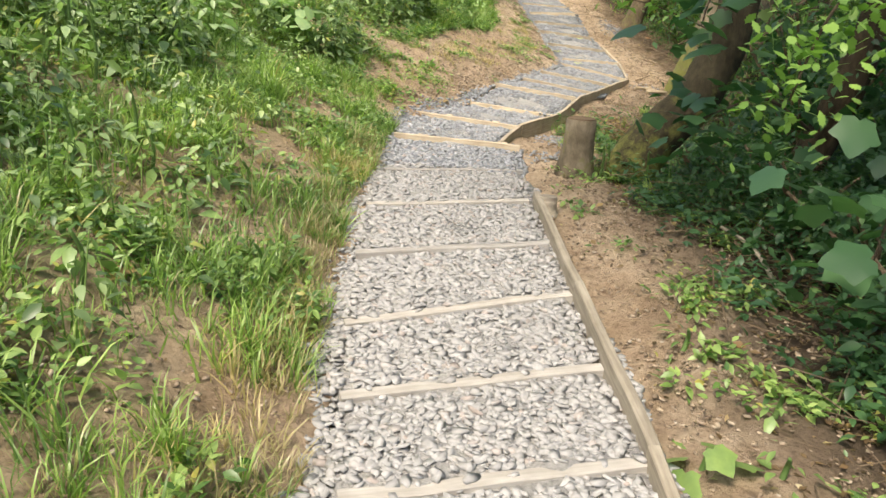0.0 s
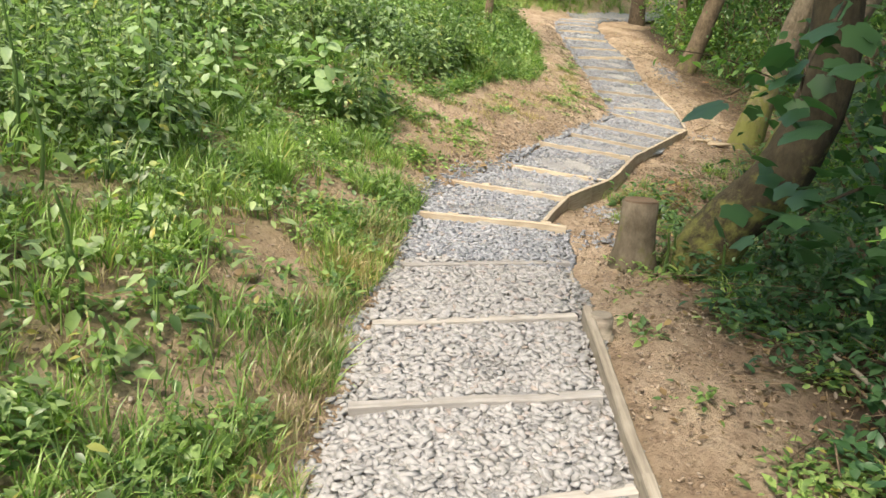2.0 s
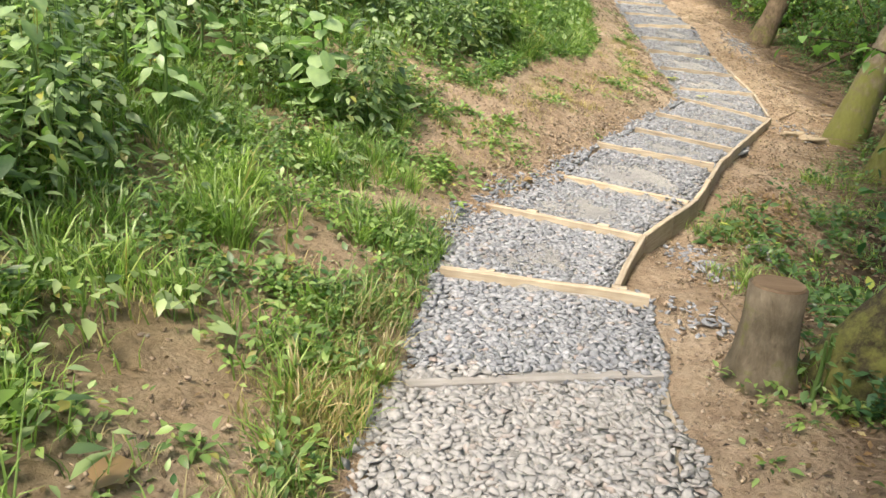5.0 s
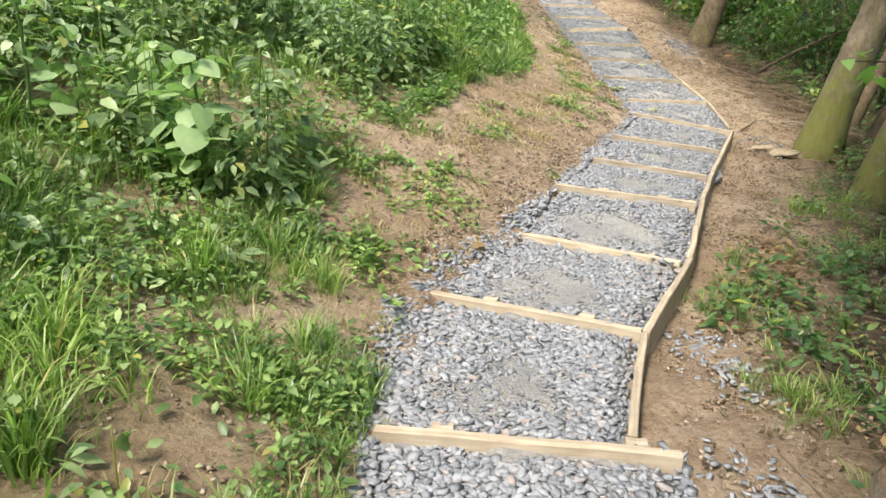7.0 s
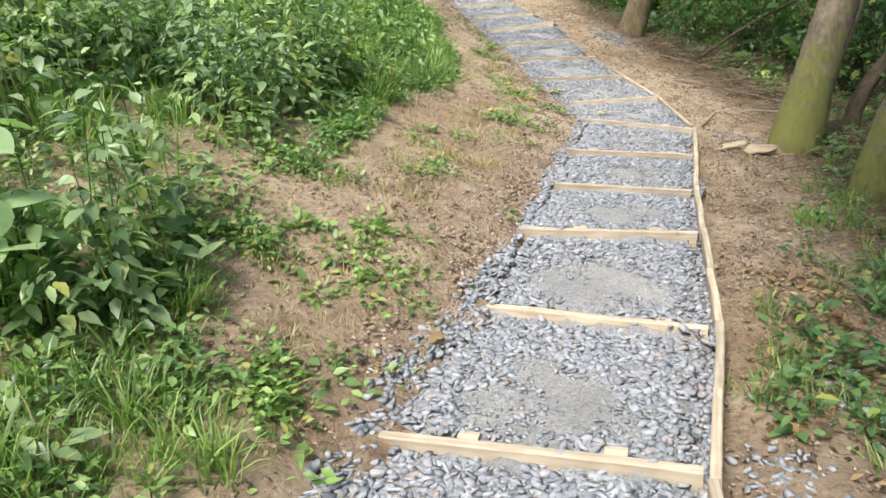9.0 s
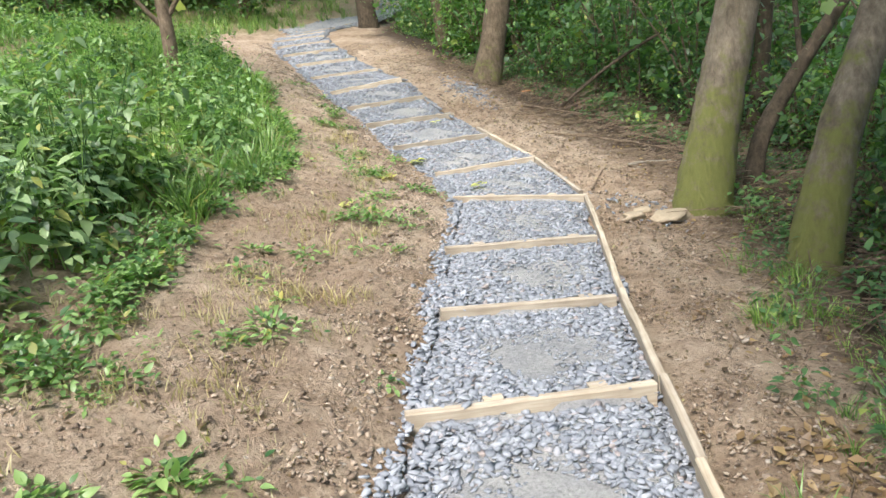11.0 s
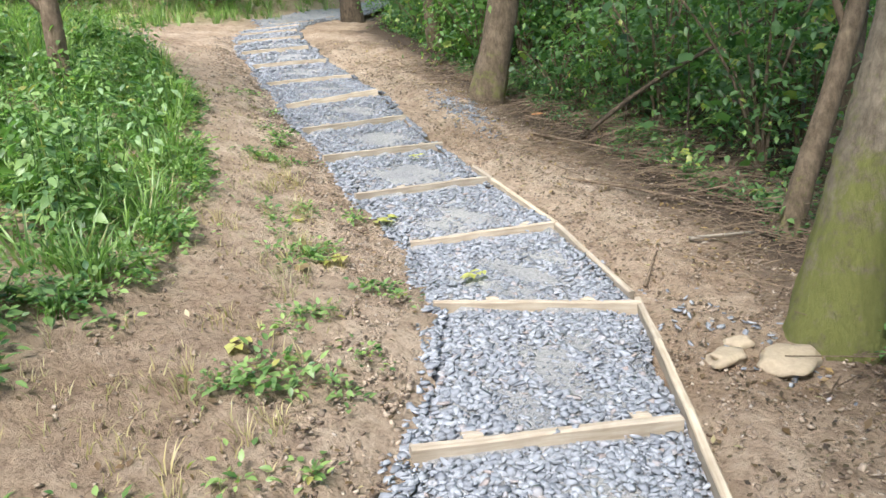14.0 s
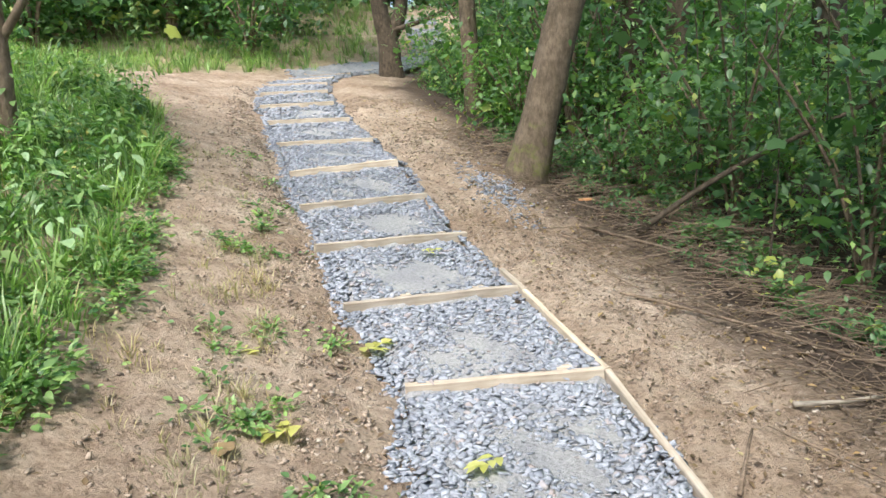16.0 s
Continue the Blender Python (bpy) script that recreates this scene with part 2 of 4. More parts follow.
def height(x, y, sunk=True):
    """The hillside: it rises to the left of the path and falls away to its right."""
    x, y = np.asarray(x, float), np.asarray(y, float)
    d = x - middle(y)
    z = np.interp(y, CY, CZ)
    k = np.interp(y, [19, 25], [1, 0.3])
    right = np.interp(y, [5.8, 6.5, 7.5, 10, 12, 14, 22, 26], [0.25, 0.5, 1, 1, 0.5, 0.62, 0.62, 1.7])
    left = np.interp(d, [-60, -30, -10, -3, -0.6, 0], [7, 5, 2.6, 0.86, 0.02, 0]) * k
    fall = np.interp(d, [0, 0.5, 0.62, 0.95, 1.6, 3, 8, 30, 60], [0, 0, -0.08, -0.13, -0.33, -0.85, -2.1, -4, -5]) * k * right
    near = np.clip((np.abs(d) - 0.6) / 0.6, 0, 1)
    out = z + np.where(d < 0, left, fall) + wobble(x, y) * near
    out = out + np.interp(y, BY, TILTS) * np.clip(d, -0.62, 0.62) * np.interp(np.abs(d), [0.8, 2.2], [1, 0])
    out = out - 0.055 * np.clip((0.85 - np.abs(d)) / 0.32, 0, 1)
    return out - (0.12 * ((d > -0.49) & (d < np.minimum(0.49, right_reach(y) - 0.03))) if sunk else 0)


def along(x, y):
    """How far up the path a place lies, told by the slant of the boards."""
    return y - np.interp(y, BY, SKEWS) * (x - middle(y))


def tread(x, y):
    """The gravel's level: it meets each board's top from behind and stands lower before it."""
    x, y = np.asarray(x, float), np.asarray(y, float)
    q = along(x, y)
    i = np.clip(np.searchsorted(BY, q) - 1, 0, len(BY) - 2)
    a, b = BZ[i], BZ[i + 1]
    f = np.clip((q - BY[i]) / (BY[i + 1] - BY[i]), 0, 1)
    low = b - np.maximum(np.interp(q, [5.7, 6.3], [0.03, 0.05]), 0.3 * (b - a))
    return (a - 0.012) * (1 - f) + low * f + np.interp(q, BY, TILTS) * (x - middle(y))


# ---- mesh helpers ----
def mesh_object(name, verts, faces, mat, parent=None, smooth=False):
    me = bpy.data.meshes.new(name)
    me.from_pydata([tuple(v) for v in verts], [], [tuple(f) for f in faces])
    me.materials.append(mat)
    if smooth:
        me.polygons.foreach_set("use_smooth", [True] * len(me.polygons))
    me.update()
    ob = new(name, me)
    if parent:
        ob.parent = parent
    return ob


def part(name, bm, mat, parent=None, label="", smooth=False):
    me = bpy.data.meshes.new(name)
    bm.to_mesh(me)
    bm.free()
    me.materials.append(mat)
    if smooth:
        me.polygons.foreach_set("use_smooth", [True] * len(me.polygons))
    ob = new(name, me)
    ob.parent = parent
    return tagged(ob, label)


def turns(yaw, pitch, roll):
    """Rotation matrices, Rz(yaw) Rx(pitch) Ry(roll), for arrays of angles."""
    cz, sz, cx, sx, cy, sy = np.cos(yaw), np.sin(yaw), np.cos(pitch), np.sin(pitch), np.cos(roll), np.sin(roll)
    n = len(yaw)
    z, x, y = np.zeros((n, 3, 3)), np.zeros((n, 3, 3)), np.zeros((n, 3, 3))
    z[:, 0, 0], z[:, 0, 1], z[:, 1, 0], z[:, 1, 1], z[:, 2, 2] = cz, -sz, sz, cz, 1
    x[:, 0, 0], x[:, 1, 1], x[:, 1, 2], x[:, 2, 1], x[:, 2, 2] = 1, cx, -sx, sx, cx
    y[:, 0, 0], y[:, 0, 2], y[:, 1, 1], y[:, 2, 0], y[:, 2, 2] = cy, sy, 1, -sy, cy
    return z @ x @ y


def scattered(name, shape, places, rot, size, mat, parent=None, smooth=False):
    """One mesh of many copies of a small shape; size may be an (n,) or (n, 3) array."""
    v, f = np.array(shape[0], float), shape[1]
    n = len(places)
    size = np.asarray(size, float)
    if size.ndim == 1:
        size = size[:, None].repeat(3, 1)
    pts = np.einsum("nij,nvj->nvi", rot, v[None] * size[:, None, :]) + np.asarray(places)[:, None, :]
    counts = np.array([len(p) for p in f])
    loops = (np.concatenate([np.array(p) for p in f])[None] + (np.arange(n) * len(v))[:, None]).ravel()
    lens = np.tile(counts, n)
    me = bpy.data.meshes.new(name)
    me.vertices.add(n * len(v))
    me.vertices.foreach_set("co", pts.astype(np.float32).ravel())
    me.loops.add(len(loops))
    me.loops.foreach_set("vertex_index", loops.astype(np.int32))
    me.polygons.add(len(lens))
    me.polygons.foreach_set("loop_start", np.concatenate([[0], np.cumsum(lens)[:-1]]).astype(np.int32))
    if smooth:
        me.polygons.foreach_set("use_smooth", np.ones(len(lens), bool))
    me.update(calc_edges=True)
    me.materials.append(mat)
    ob = new(name, me)
    ob.parent = parent
    return ob


# leaf shapes lie along +y from the origin, one unit long
OVATE = ([(0, 0, 0), (-0.24, 0.3, 0.07), (0, 0.33, 0), (0.24, 0.3, 0.07), (-0.2, 0.62, 0.02), (0, 0.65, -0.03), (0.2, 0.62, 0.02), (0, 1, -0.14)],
         [(0, 2, 1), (0, 3, 2), (1, 2, 5, 4), (2, 3, 6, 5), (4, 5, 7), (5, 6, 7)])
SMALL = ([(0, 0, 0), (-0.26, 0.45, 0.06), (0, 0.5, -0.02), (0.26, 0.45, 0.06), (0, 1, -0.1)], [(0, 2, 1), (0, 3, 2), (1, 2, 4), (2, 3, 4)])
BLADE = ([(-0.03, 0, 0), (0.03, 0, 0), (-0.026, 0.1, 0.45), (0.026, 0.1, 0.45), (-0.014, 0.38, 0.8), (0.014, 0.38, 0.8), (0, 0.72, 0.9)],
         [(0, 1, 3, 2), (2, 3, 5, 4), (4, 5, 6)])


def lobed(points):
    """A lobed leaf as a fan round its middle, slightly cupped."""
    ring = [(math.sin(radians(a)) * r, 0.42 - math.cos(radians(a)) * r, 0.05 - 0.22 * r * r) for a, r in points]
    ring = ring + [(-x, y, z) for x, y, z in ring[-2:0:-1]]
    return [(0, 0.42, 0.05)] + ring, [(0, 1 + i, 1 + (i + 1) % len(ring)) for i in range(len(ring))]


MAPLE = lobed([(0, 0.30), (18, 0.42), (50, 0.52), (62, 0.45), (78, 0.47), (103, 0.62), (115, 0.55), (128, 0.46), (148, 0.50), (165, 0.58), (180, 0.68)])
HEART = lobed([(0, 0.26), (20, 0.40), (45, 0.46), (80, 0.42), (110, 0.40), (140, 0.42), (165, 0.50), (180, 0.60)])
OAKLEAF = lobed([(0, 0.44), (22, 0.30), (45, 0.24), (70, 0.30), (95, 0.22), (115, 0.34), (135, 0.28), (150, 0.46), (162, 0.42), (180, 0.58)])
STONES = []  # angular chips: hulls of a few random corners
for seed in range(5):
    bm = bmesh.new()
    rs = random.Random(seed + 11)
    for k in range(9):
        way = Vector((rs.gauss(0, 1), rs.gauss(0, 1), rs.gauss(0, 1))).normalized() * rs.uniform(0.5, 0.66)
        bm.verts.new((max(-0.52, min(0.52, way.x * 1.15)), max(-0.5, min(0.5, way.y * 1.1)), max(-0.42, min(0.42, way.z))))
    hull = bmesh.ops.convex_hull(bm, input=bm.verts)
    bmesh.ops.delete(bm, geom=[g for g in set(hull["geom_interior"] + hull["geom_unused"]) if isinstance(g, bmesh.types.BMVert)], context="VERTS")
    bmesh.ops.recalc_face_normals(bm, faces=bm.faces)
    bm.verts.index_update()
    STONES.append(([tuple(v.co) for v in bm.verts], [tuple(v.index for v in f.verts) for f in bm.faces]))
    bm.free()
RNG = np.random.default_rng(7)


def tube(bm, line, radii, sides=8, rough=0.0, seed=0):
    """A tapered limb along a line of points."""
    rs = random.Random(seed)
    rings = []
    line = [Vector(p) for p in line]
    for i, (p, r) in enumerate(zip(line, radii)):
        way = (line[min(i + 1, len(line) - 1)] - line[max(i - 1, 0)]).normalized()
        side = way.cross(Vector((0.31, 0.95, 0.02))).normalized()
        up = side.cross(way)
        rings.append([bm.verts.new(p + (side * math.cos(a) + up * math.sin(a)) * r * (1 + rs.uniform(-rough, rough)))
                      for a in (2 * math.pi * k / sides for k in range(sides))])
    for a, b in zip(rings, rings[1:]):
        for k in range(sides):
            bm.faces.new((a[k], a[(k + 1) % sides], b[(k + 1) % sides], b[k]))
    bm.faces.new(rings[0][::-1])
    bm.faces.new(rings[-1])


def bent(points, steps=5):
    """A smooth line through the points."""
    out = []
    for i in range(len(points) - 1):
        p = [Vector(points[max(0, min(len(points) - 1, j))]) for j in (i - 1, i, i + 1, i + 2)]
        for s in range(steps):
            t = s / steps
            out.append(0.5 * ((2 * p[1]) + (p[2] - p[0]) * t + (2 * p[0] - 5 * p[1] + 4 * p[2] - p[3]) * t ** 2 + (3 * p[1] - p[0] - 3 * p[2] + p[3]) * t ** 3))
    return out + [Vector(points[-1])]


# ---- ground ----
def spaced(lo, hi, a, b, step):
    inner = list(np.arange(a, b, step))
    g, p = [], step
    x = a
    while x > lo:
        p *= 1.25
        x -= p
        g.insert(0, x)
    x, p = inner[-1], step
    while x < hi:
        p *= 1.25
        x += p
        inner.append(x)
    return np.array(g + inner)


gx, gy = spaced(-600, 600, -3.5, 9.0, 0.08), spaced(-600, 600, -1, 36, 0.11)
X, Y = np.meshgrid(gx, gy)
Z = height(X, Y) + 0.012 * RNG.standard_normal(X.shape) * (np.abs(X - middle(Y)) > 0.55)
nx, ny = len(gx), len(gy)
quads = [(j * nx + i, j * nx + i + 1, (j + 1) * nx + i + 1, (j + 1) * nx + i) for j in range(ny - 1) for i in range(nx - 1)]
ground = mesh_object("ground", np.stack([X, Y, Z], -1).reshape(-1, 3), quads, SOIL, smooth=True)
D = X - middle(Y)
left_weeds = [np.array([-10, 6, 7.4, 8.1, 9, 10, 11.5, 13, 15, 17, 20, 22, 25.5, 27.5, 60]), np.array([0.62, 0.62, 0.7, 1.15, 1.65, 1.85, 2.0, 1.9, 1.65, 1.5, 1.7, 3.5, 4.5, 0.9, 1.0])]
# Litter right of the path; its dark zone also stands for tree shade.
shaded_litter = np.clip((D - np.interp(Y, [0, 6, 9, 12, 18], [0.8, 0.9, 1.35, 1.3, 1.35]) - 0.2 * np.sin(1.9 * Y) * np.sin(0.7 * Y)) / 0.6, 0, 1)
green = np.clip((-D - np.interp(Y, *left_weeds) - 0.1) / 1.2, 0, 1) * 0.55
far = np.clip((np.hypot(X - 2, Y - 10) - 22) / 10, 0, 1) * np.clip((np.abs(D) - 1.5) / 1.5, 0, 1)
shaded_litter, green = np.maximum(shaded_litter, far * (D > -3)), np.maximum(green, far * (D <= -3))
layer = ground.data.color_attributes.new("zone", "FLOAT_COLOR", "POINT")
layer.data.foreach_set("color", np.stack([shaded_litter, green, 0 * D, 0 * D + 1], -1).astype(np.float32).ravel())
tagged(ground, "sandy brown hillside soil with bare trodden strips", "ground", kind="structure")


# ---- gravel path ----
def gravel_bed(name, y0, y1, mat, label):
    ys, us = np.arange(y0, y1 + 0.001, 0.08), np.linspace(-1, 1, 17)
    verts = []
    for y in ys:
        w = 0.52 + 0.015 * math.sin(3 * y) + 0.015 * math.sin(7.7 * y)
        bend = float(np.interp(y, [27.5, 28.6, 30.8, 31.6], [0, 0.8, 0.8, 0]))  # the path runs across the slope there
        w += bend
        spill = float(np.interp(y, [6, 7.2, 8.3, 9.3], [0, 0.12, 0.24, 0]))
        for u in us:
            x = float(middle(y)) + u * (float(right_reach(y)) - 0.02 + bend if u > 0 else w + spill)
            edge = max(0, abs(u) - 0.82) / 0.18
            level = float(tread(x, y)) - 0.07 * edge ** 2
            if bend > 0:
                level = max(level, float(height(x, y, False)) + 0.02)
            verts.append((x, y, level + 0.006 * math.sin(17 * x) * math.sin(13 * y)))
    n = len(us)
    ob = mesh_object(name, verts, [(j * n + i, j * n + i + 1, (j + 1) * n + i + 1, (j + 1) * n + i) for j in range(len(ys) - 1) for i in range(n - 1)], mat, smooth=True)
    return tagged(ob, label, "path", kind="structure")


gravel_bed("path_old", -4.0, 5.55, OLD_DUST, "pale dusty compacted gravel path bed")
gravel_bed("path_new", 5.55, 37.0, NEW_DUST, "grey dusty compacted gravel path bed")


def gravel(name, y0, y1, count, size, mat, label, bare, sink=0.1):
    y = RNG.uniform(y0, y1, count * 2)
    u = RNG.uniform(-1, 1, count * 2)
    u = u + np.sign(u) * np.abs(RNG.normal(0, 0.06, count * 2)) * (np.abs(u) > 0.8)
    u = np.minimum(u, 1.0)
    q = along(middle(y) + 0.54 * u, y)
    i = np.clip(np.searchsorted(BY, q) - 1, 0, len(BY) - 2)
    f = (q - BY[i]) / (BY[i + 1] - BY[i])
    # stones are trodden in near the middle of each tread
    worn = 1.35 * np.exp(-((u - 0.05) / 0.6) ** 2 - ((f - 0.38) / 0.32) ** 2) * np.interp(y, [6.4, 6.9], [0.35, 1]) * (0.75 + 0.3 * np.sin(y * 5.1 + 2 * u) + 0.3 * np.sin(u * 9 + y * 11))
    gap = np.minimum(np.abs(q - BY[i]), np.abs(q - BY[i + 1]))
    keep = (RNG.uniform(0, 1, len(y)) > worn * bare) & ((gap > 0.045) | (RNG.uniform(0, 1, len(y)) < 0.12) | (np.abs(u) > 0.95))
    y, u, worn = y[keep][:count], u[keep][:count], worn[keep][:count]
    spill = np.interp(y, [6, 7.2, 8.3, 9.3], [0, 0.08, 0.16, 0])
    w = 0.54 + 0.025 * np.sin(3 * y) + 0.02 * np.sin(7.7 * y) + np.interp(y, [27.5, 28.6, 30.8, 31.6], [0, 0.8, 0.8, 0])
    x = middle(y) + np.where(u < 0, u * (w + spill), u * np.where((y > 6.5) & (y < 9.5), right_reach(y) - 0.02, w))
    n = len(x)
    s = RNG.uniform(0.45, 1.4, n) * size
    s = np.where(worn > 0.45, s * 0.6, s)
    level = tread(x, y) - 0.05 * np.clip((np.abs(u) - 0.85) / 0.15, 0, 1)
    level = np.where(np.abs(x - middle(y)) > 0.5, np.maximum(level, height(x, y, False)), level)
    z = level + s * np.where(worn > 0.3, 0.02, sink) + RNG.uniform(-0.006, 0.008, n)
    p = np.stack([x, y, z], -1)
    r = turns(RNG.uniform(0, 6.3, n), RNG.normal(0, 0.25, n), RNG.normal(0, 0.25, n))
    sz = np.stack([s * RNG.uniform(0.85, 1.2, n), s * RNG.uniform(0.75, 1.1, n), s * RNG.uniform(0.3, 0.55, n)], -1)
    holder = tagged(new(name), label, "gravel", kind="stuff")
    for k in range(5):
        scattered("stones", STONES[k], p[k::5], r[k::5], sz[k::5], mat, holder)


gravel("gravel", -1.0, 5.55, 22000, 0.040, OLD_STONE, "pale grey crushed limestone on the older steps", 0.4, -0.02)
gravel("gravel", 5.55, 13.0, 26000, 0.037, NEW_STONE, "blue-grey crushed stone on the newer steps", 0.9, 0.04)
gravel("gravel", 13.0, 20.0, 20000, 0.037, NEW_STONE, "blue-grey crushed stone on the rising steps", 1.05, 0.04)
gravel("gravel", 20.0, 37.0, 9000, 0.06, NEW_STONE, "grey crushed stone on the far steps", 0.8)


def spilled(cx, cy, rx, ry, count, size, label):
    a, q = RNG.uniform(0, 6.3, count), np.sqrt(RNG.uniform(0, 1, count)) * RNG.uniform(0.4, 1, count)
    x, y = cx + rx * q * np.cos(a), cy + ry * q * np.sin(a)
    s = RNG.uniform(0.6, 1.3, count) * size
    p = np.stack([x, y, height(x, y, False) + s * 0.15], -1)
    sz = np.stack([s, s * 0.8, s * 0.5], -1)
    ob = scattered("spilled_gravel", STONES[1], p, turns(RNG.uniform(0, 6.3, count), RNG.normal(0, 0.3, count), RNG.normal(0, 0.3, count)), sz, NEW_STONE)
    tagged(ob, label, "gravel", kind="stuff")


spilled(1.15, 7.35, 0.26, 0.55, 130, 0.036, "grey stones spilled beside the path edging")
spilled(0.95, 6.35, 0.28, 0.4, 90, 0.034, "grey stones spilled at the edging corner")
spilled(1.75, 8.05, 0.22, 0.34, 110, 0.036, "small heap of grey stones on bare soil")
spilled(3.55, 16.9, 0.35, 0.9, 420, 0.035, "thin spread of grey stones on bare soil")
spilled(3.25, 12.3, 0.35, 0.9, 70, 0.035, "loose stones on bare soil")


# ---- boards of the steps and the edging ----
def plank(name, length, thick, high, mat, parent=None, seed=0, label=""):
    """A sawn plank along x, its top at z = 0, with softened, slightly uneven edges."""
    rs = random.Random(seed)
    bm = bmesh.new()
    n = max(2, int(length / 0.22))
    rings = []
    for i in range(n + 1):
        x = -length / 2 + length * i / n
        dy, dz = rs.uniform(-0.004, 0.004), rs.uniform(-0.005, 0.004)
        c = 0.005
        prof = [(-thick / 2, -high), (thick / 2, -high), (thick / 2, -c), (thick / 2 - c, 0), (-thick / 2 + c, 0), (-thick / 2, -c)]
        rings.append([bm.verts.new((x, y + dy, z + dz)) for y, z in prof])
    for a, b in zip(rings, rings[1:]):
        for k in range(6):
            bm.faces.new((a[k], b[k], b[(k + 1) % 6], a[(k + 1) % 6]))
    bm.faces.new(rings[0])
    bm.faces.new(rings[-1][::-1])
    bmesh.ops.recalc_face_normals(bm, faces=bm.faces)
    return part(name, bm, mat, parent, label)


def stake(parent, x, y, mat, seed):
    ob = plank("stake", 0.075, 0.045, 0.28, mat, parent, seed)
    ob.location = (x, y, 0.004)


def laid(a, b, name, thick, high, mat, label, group, seed, stakes=()):
    a, b = Vector(a), Vector(b)
    v = b - a
    thing = tagged(new(name), label, "timber edging" if name == "edging_board" else "step", group)
    thing.matrix_basis = Matrix.Translation((a + b) / 2) @ pose(0, 0, 0, 0, -math.degrees(math.atan2(v.z, v.xy.length)), math.degrees(math.atan2(v.y, v.x)))
    plank("board", v.length, thick, high, mat, thing, seed)
    for x in stakes:
        stake(thing, x * v.length / 2, thick / 2 + 0.024, mat, seed + 5)
    return thing


for i, (a, b) in enumerate(OLD_BOARDS):
    laid((a[0], a[1], a[2] - 0.01), (b[0], b[1], b[2] - 0.01), "timber_step", 0.055, 0.17, DUSTY_WOOD, "dusty pale weathered timber step board sunk in gravel", "old timber steps", i)
for i, (a, b) in enumerate(NEW_BOARDS):
    laid(a, b, "timber_step", 0.045, 0.16, NEW_WOOD, "fresh yellow sawn timber step board held by stakes in gravel", "new timber steps", 20 + i,
         ((-0.55, 0.72), (-0.42, 0.5), (0.62,), (-0.3, 0.55), (0.68,))[i % 5])
for i, (a, b) in enumerate(FAR_BOARDS):
    laid(a, b, "timber_step", 0.045, 0.16, NEW_WOOD, "pale timber step board far up the gravel path", "far timber steps", 50 + i)

old_edge = [(0.72, 1.2, 0.24), (0.715, 2.05, 0.31), (0.665, 3.2, 0.42), (0.63, 4.55, 0.51)]
for i, (a, b) in enumerate(zip(old_edge, old_edge[1:])):
    laid(a, b, "edging_board", 0.04, 0.16, OLD_WOOD, "weathered greenish timber edging board beside old steps", "old path edging", 70 + i)
laid((0.62, 5.0, 0.40), (0.67, 5.70, 0.375), "edging_board", 0.04, 0.14, OLD_WOOD, "half-buried weathered edging board beside pale gravel", "old path edging", 75)
laid((-0.40, 2.35, 0.21), (-0.43, 3.35, 0.27), "edging_board", 0.04, 0.14, OLD_WOOD, "dark weathered edging board under grass tufts", "old path edging", 76)
new_edge = [(0.56, 6.53, 0.49), (0.70, 7.04, 0.51), (0.80, 7.36, 0.53), (1.05, 7.88, 0.53), (1.32, 8.46, 0.53), (1.52, 9.0, 0.58), (1.71, 9.52, 0.63), (2.11, 10.55, 0.62),
            (2.55, 11.58, 0.65), (2.81, 12.2, 0.655), (3.03, 12.74, 0.66)]
for i, (a, b) in enumerate(zip(new_edge, new_edge[1:])):
    laid(a, b, "edging_board", 0.035, 0.15, NEW_WOOD, "fresh yellow timber edging board curving beside new gravel", "new path edging", 80 + i)
top_edge = [(3.03, 12.80, 0.67), (3.10, 13.86, 0.84), (3.08, 14.95, 0.99), (3.06, 15.3, 1.05)]
for i, (a, b) in enumerate(zip(top_edge, top_edge[1:])):
    laid(a, b, "edging_board", 0.035, 0.13, NEW_WOOD, "thin fresh timber edging board beside rising steps", "new path edging", 95 + i)


# ---- stumps, stones, sticks ----
def stump(x, y, r, high, bark, cut, label):
    z = float(height(x, y, False))
    thing = tagged(new("tree_stump"), label, "tree stump")
    thing.location = (x, y, z)
    bm = bmesh.new()
    tube(bm, [(0, 0, -0.12), (0, 0, 0.02), (0.004, 0, high * 0.25), (0.008, 0, high * 0.6), (0.01, 0, high)], [r * 1.5, r * 1.32, r * 1.12, r * 1.02, r], 20, 0.04, 3)
    part("trunk", bm, bark, thing, "", True)
    bm = bmesh.new()
    tube(bm, [(0.01, 0, high + 0.002), (0.01, 0, high + 0.012)], [r * 0.97, r * 0.9], 20, 0.03, 4)
    part("cut_top", bm, cut, thing, "brown weathered cut face")


STUMP_BARK = bark_material("stump_bark", (0.13, 0.105, 0.075), (0.23, 0.19, 0.14), 0.1)
stump(1.06, 5.76, 0.109, 0.39, STUMP_BARK, CUT, "weathered grey-brown round tree stump beside the path")
stump(0.675, 4.44, 0.055, 0.10, OLD_WOOD, OLD_WOOD, "low weathered round post beside the edging")
stump(4.22, 16.6, 0.06, 0.12, BARK, FRESH_CUT, "freshly cut small stump with orange top among twigs")


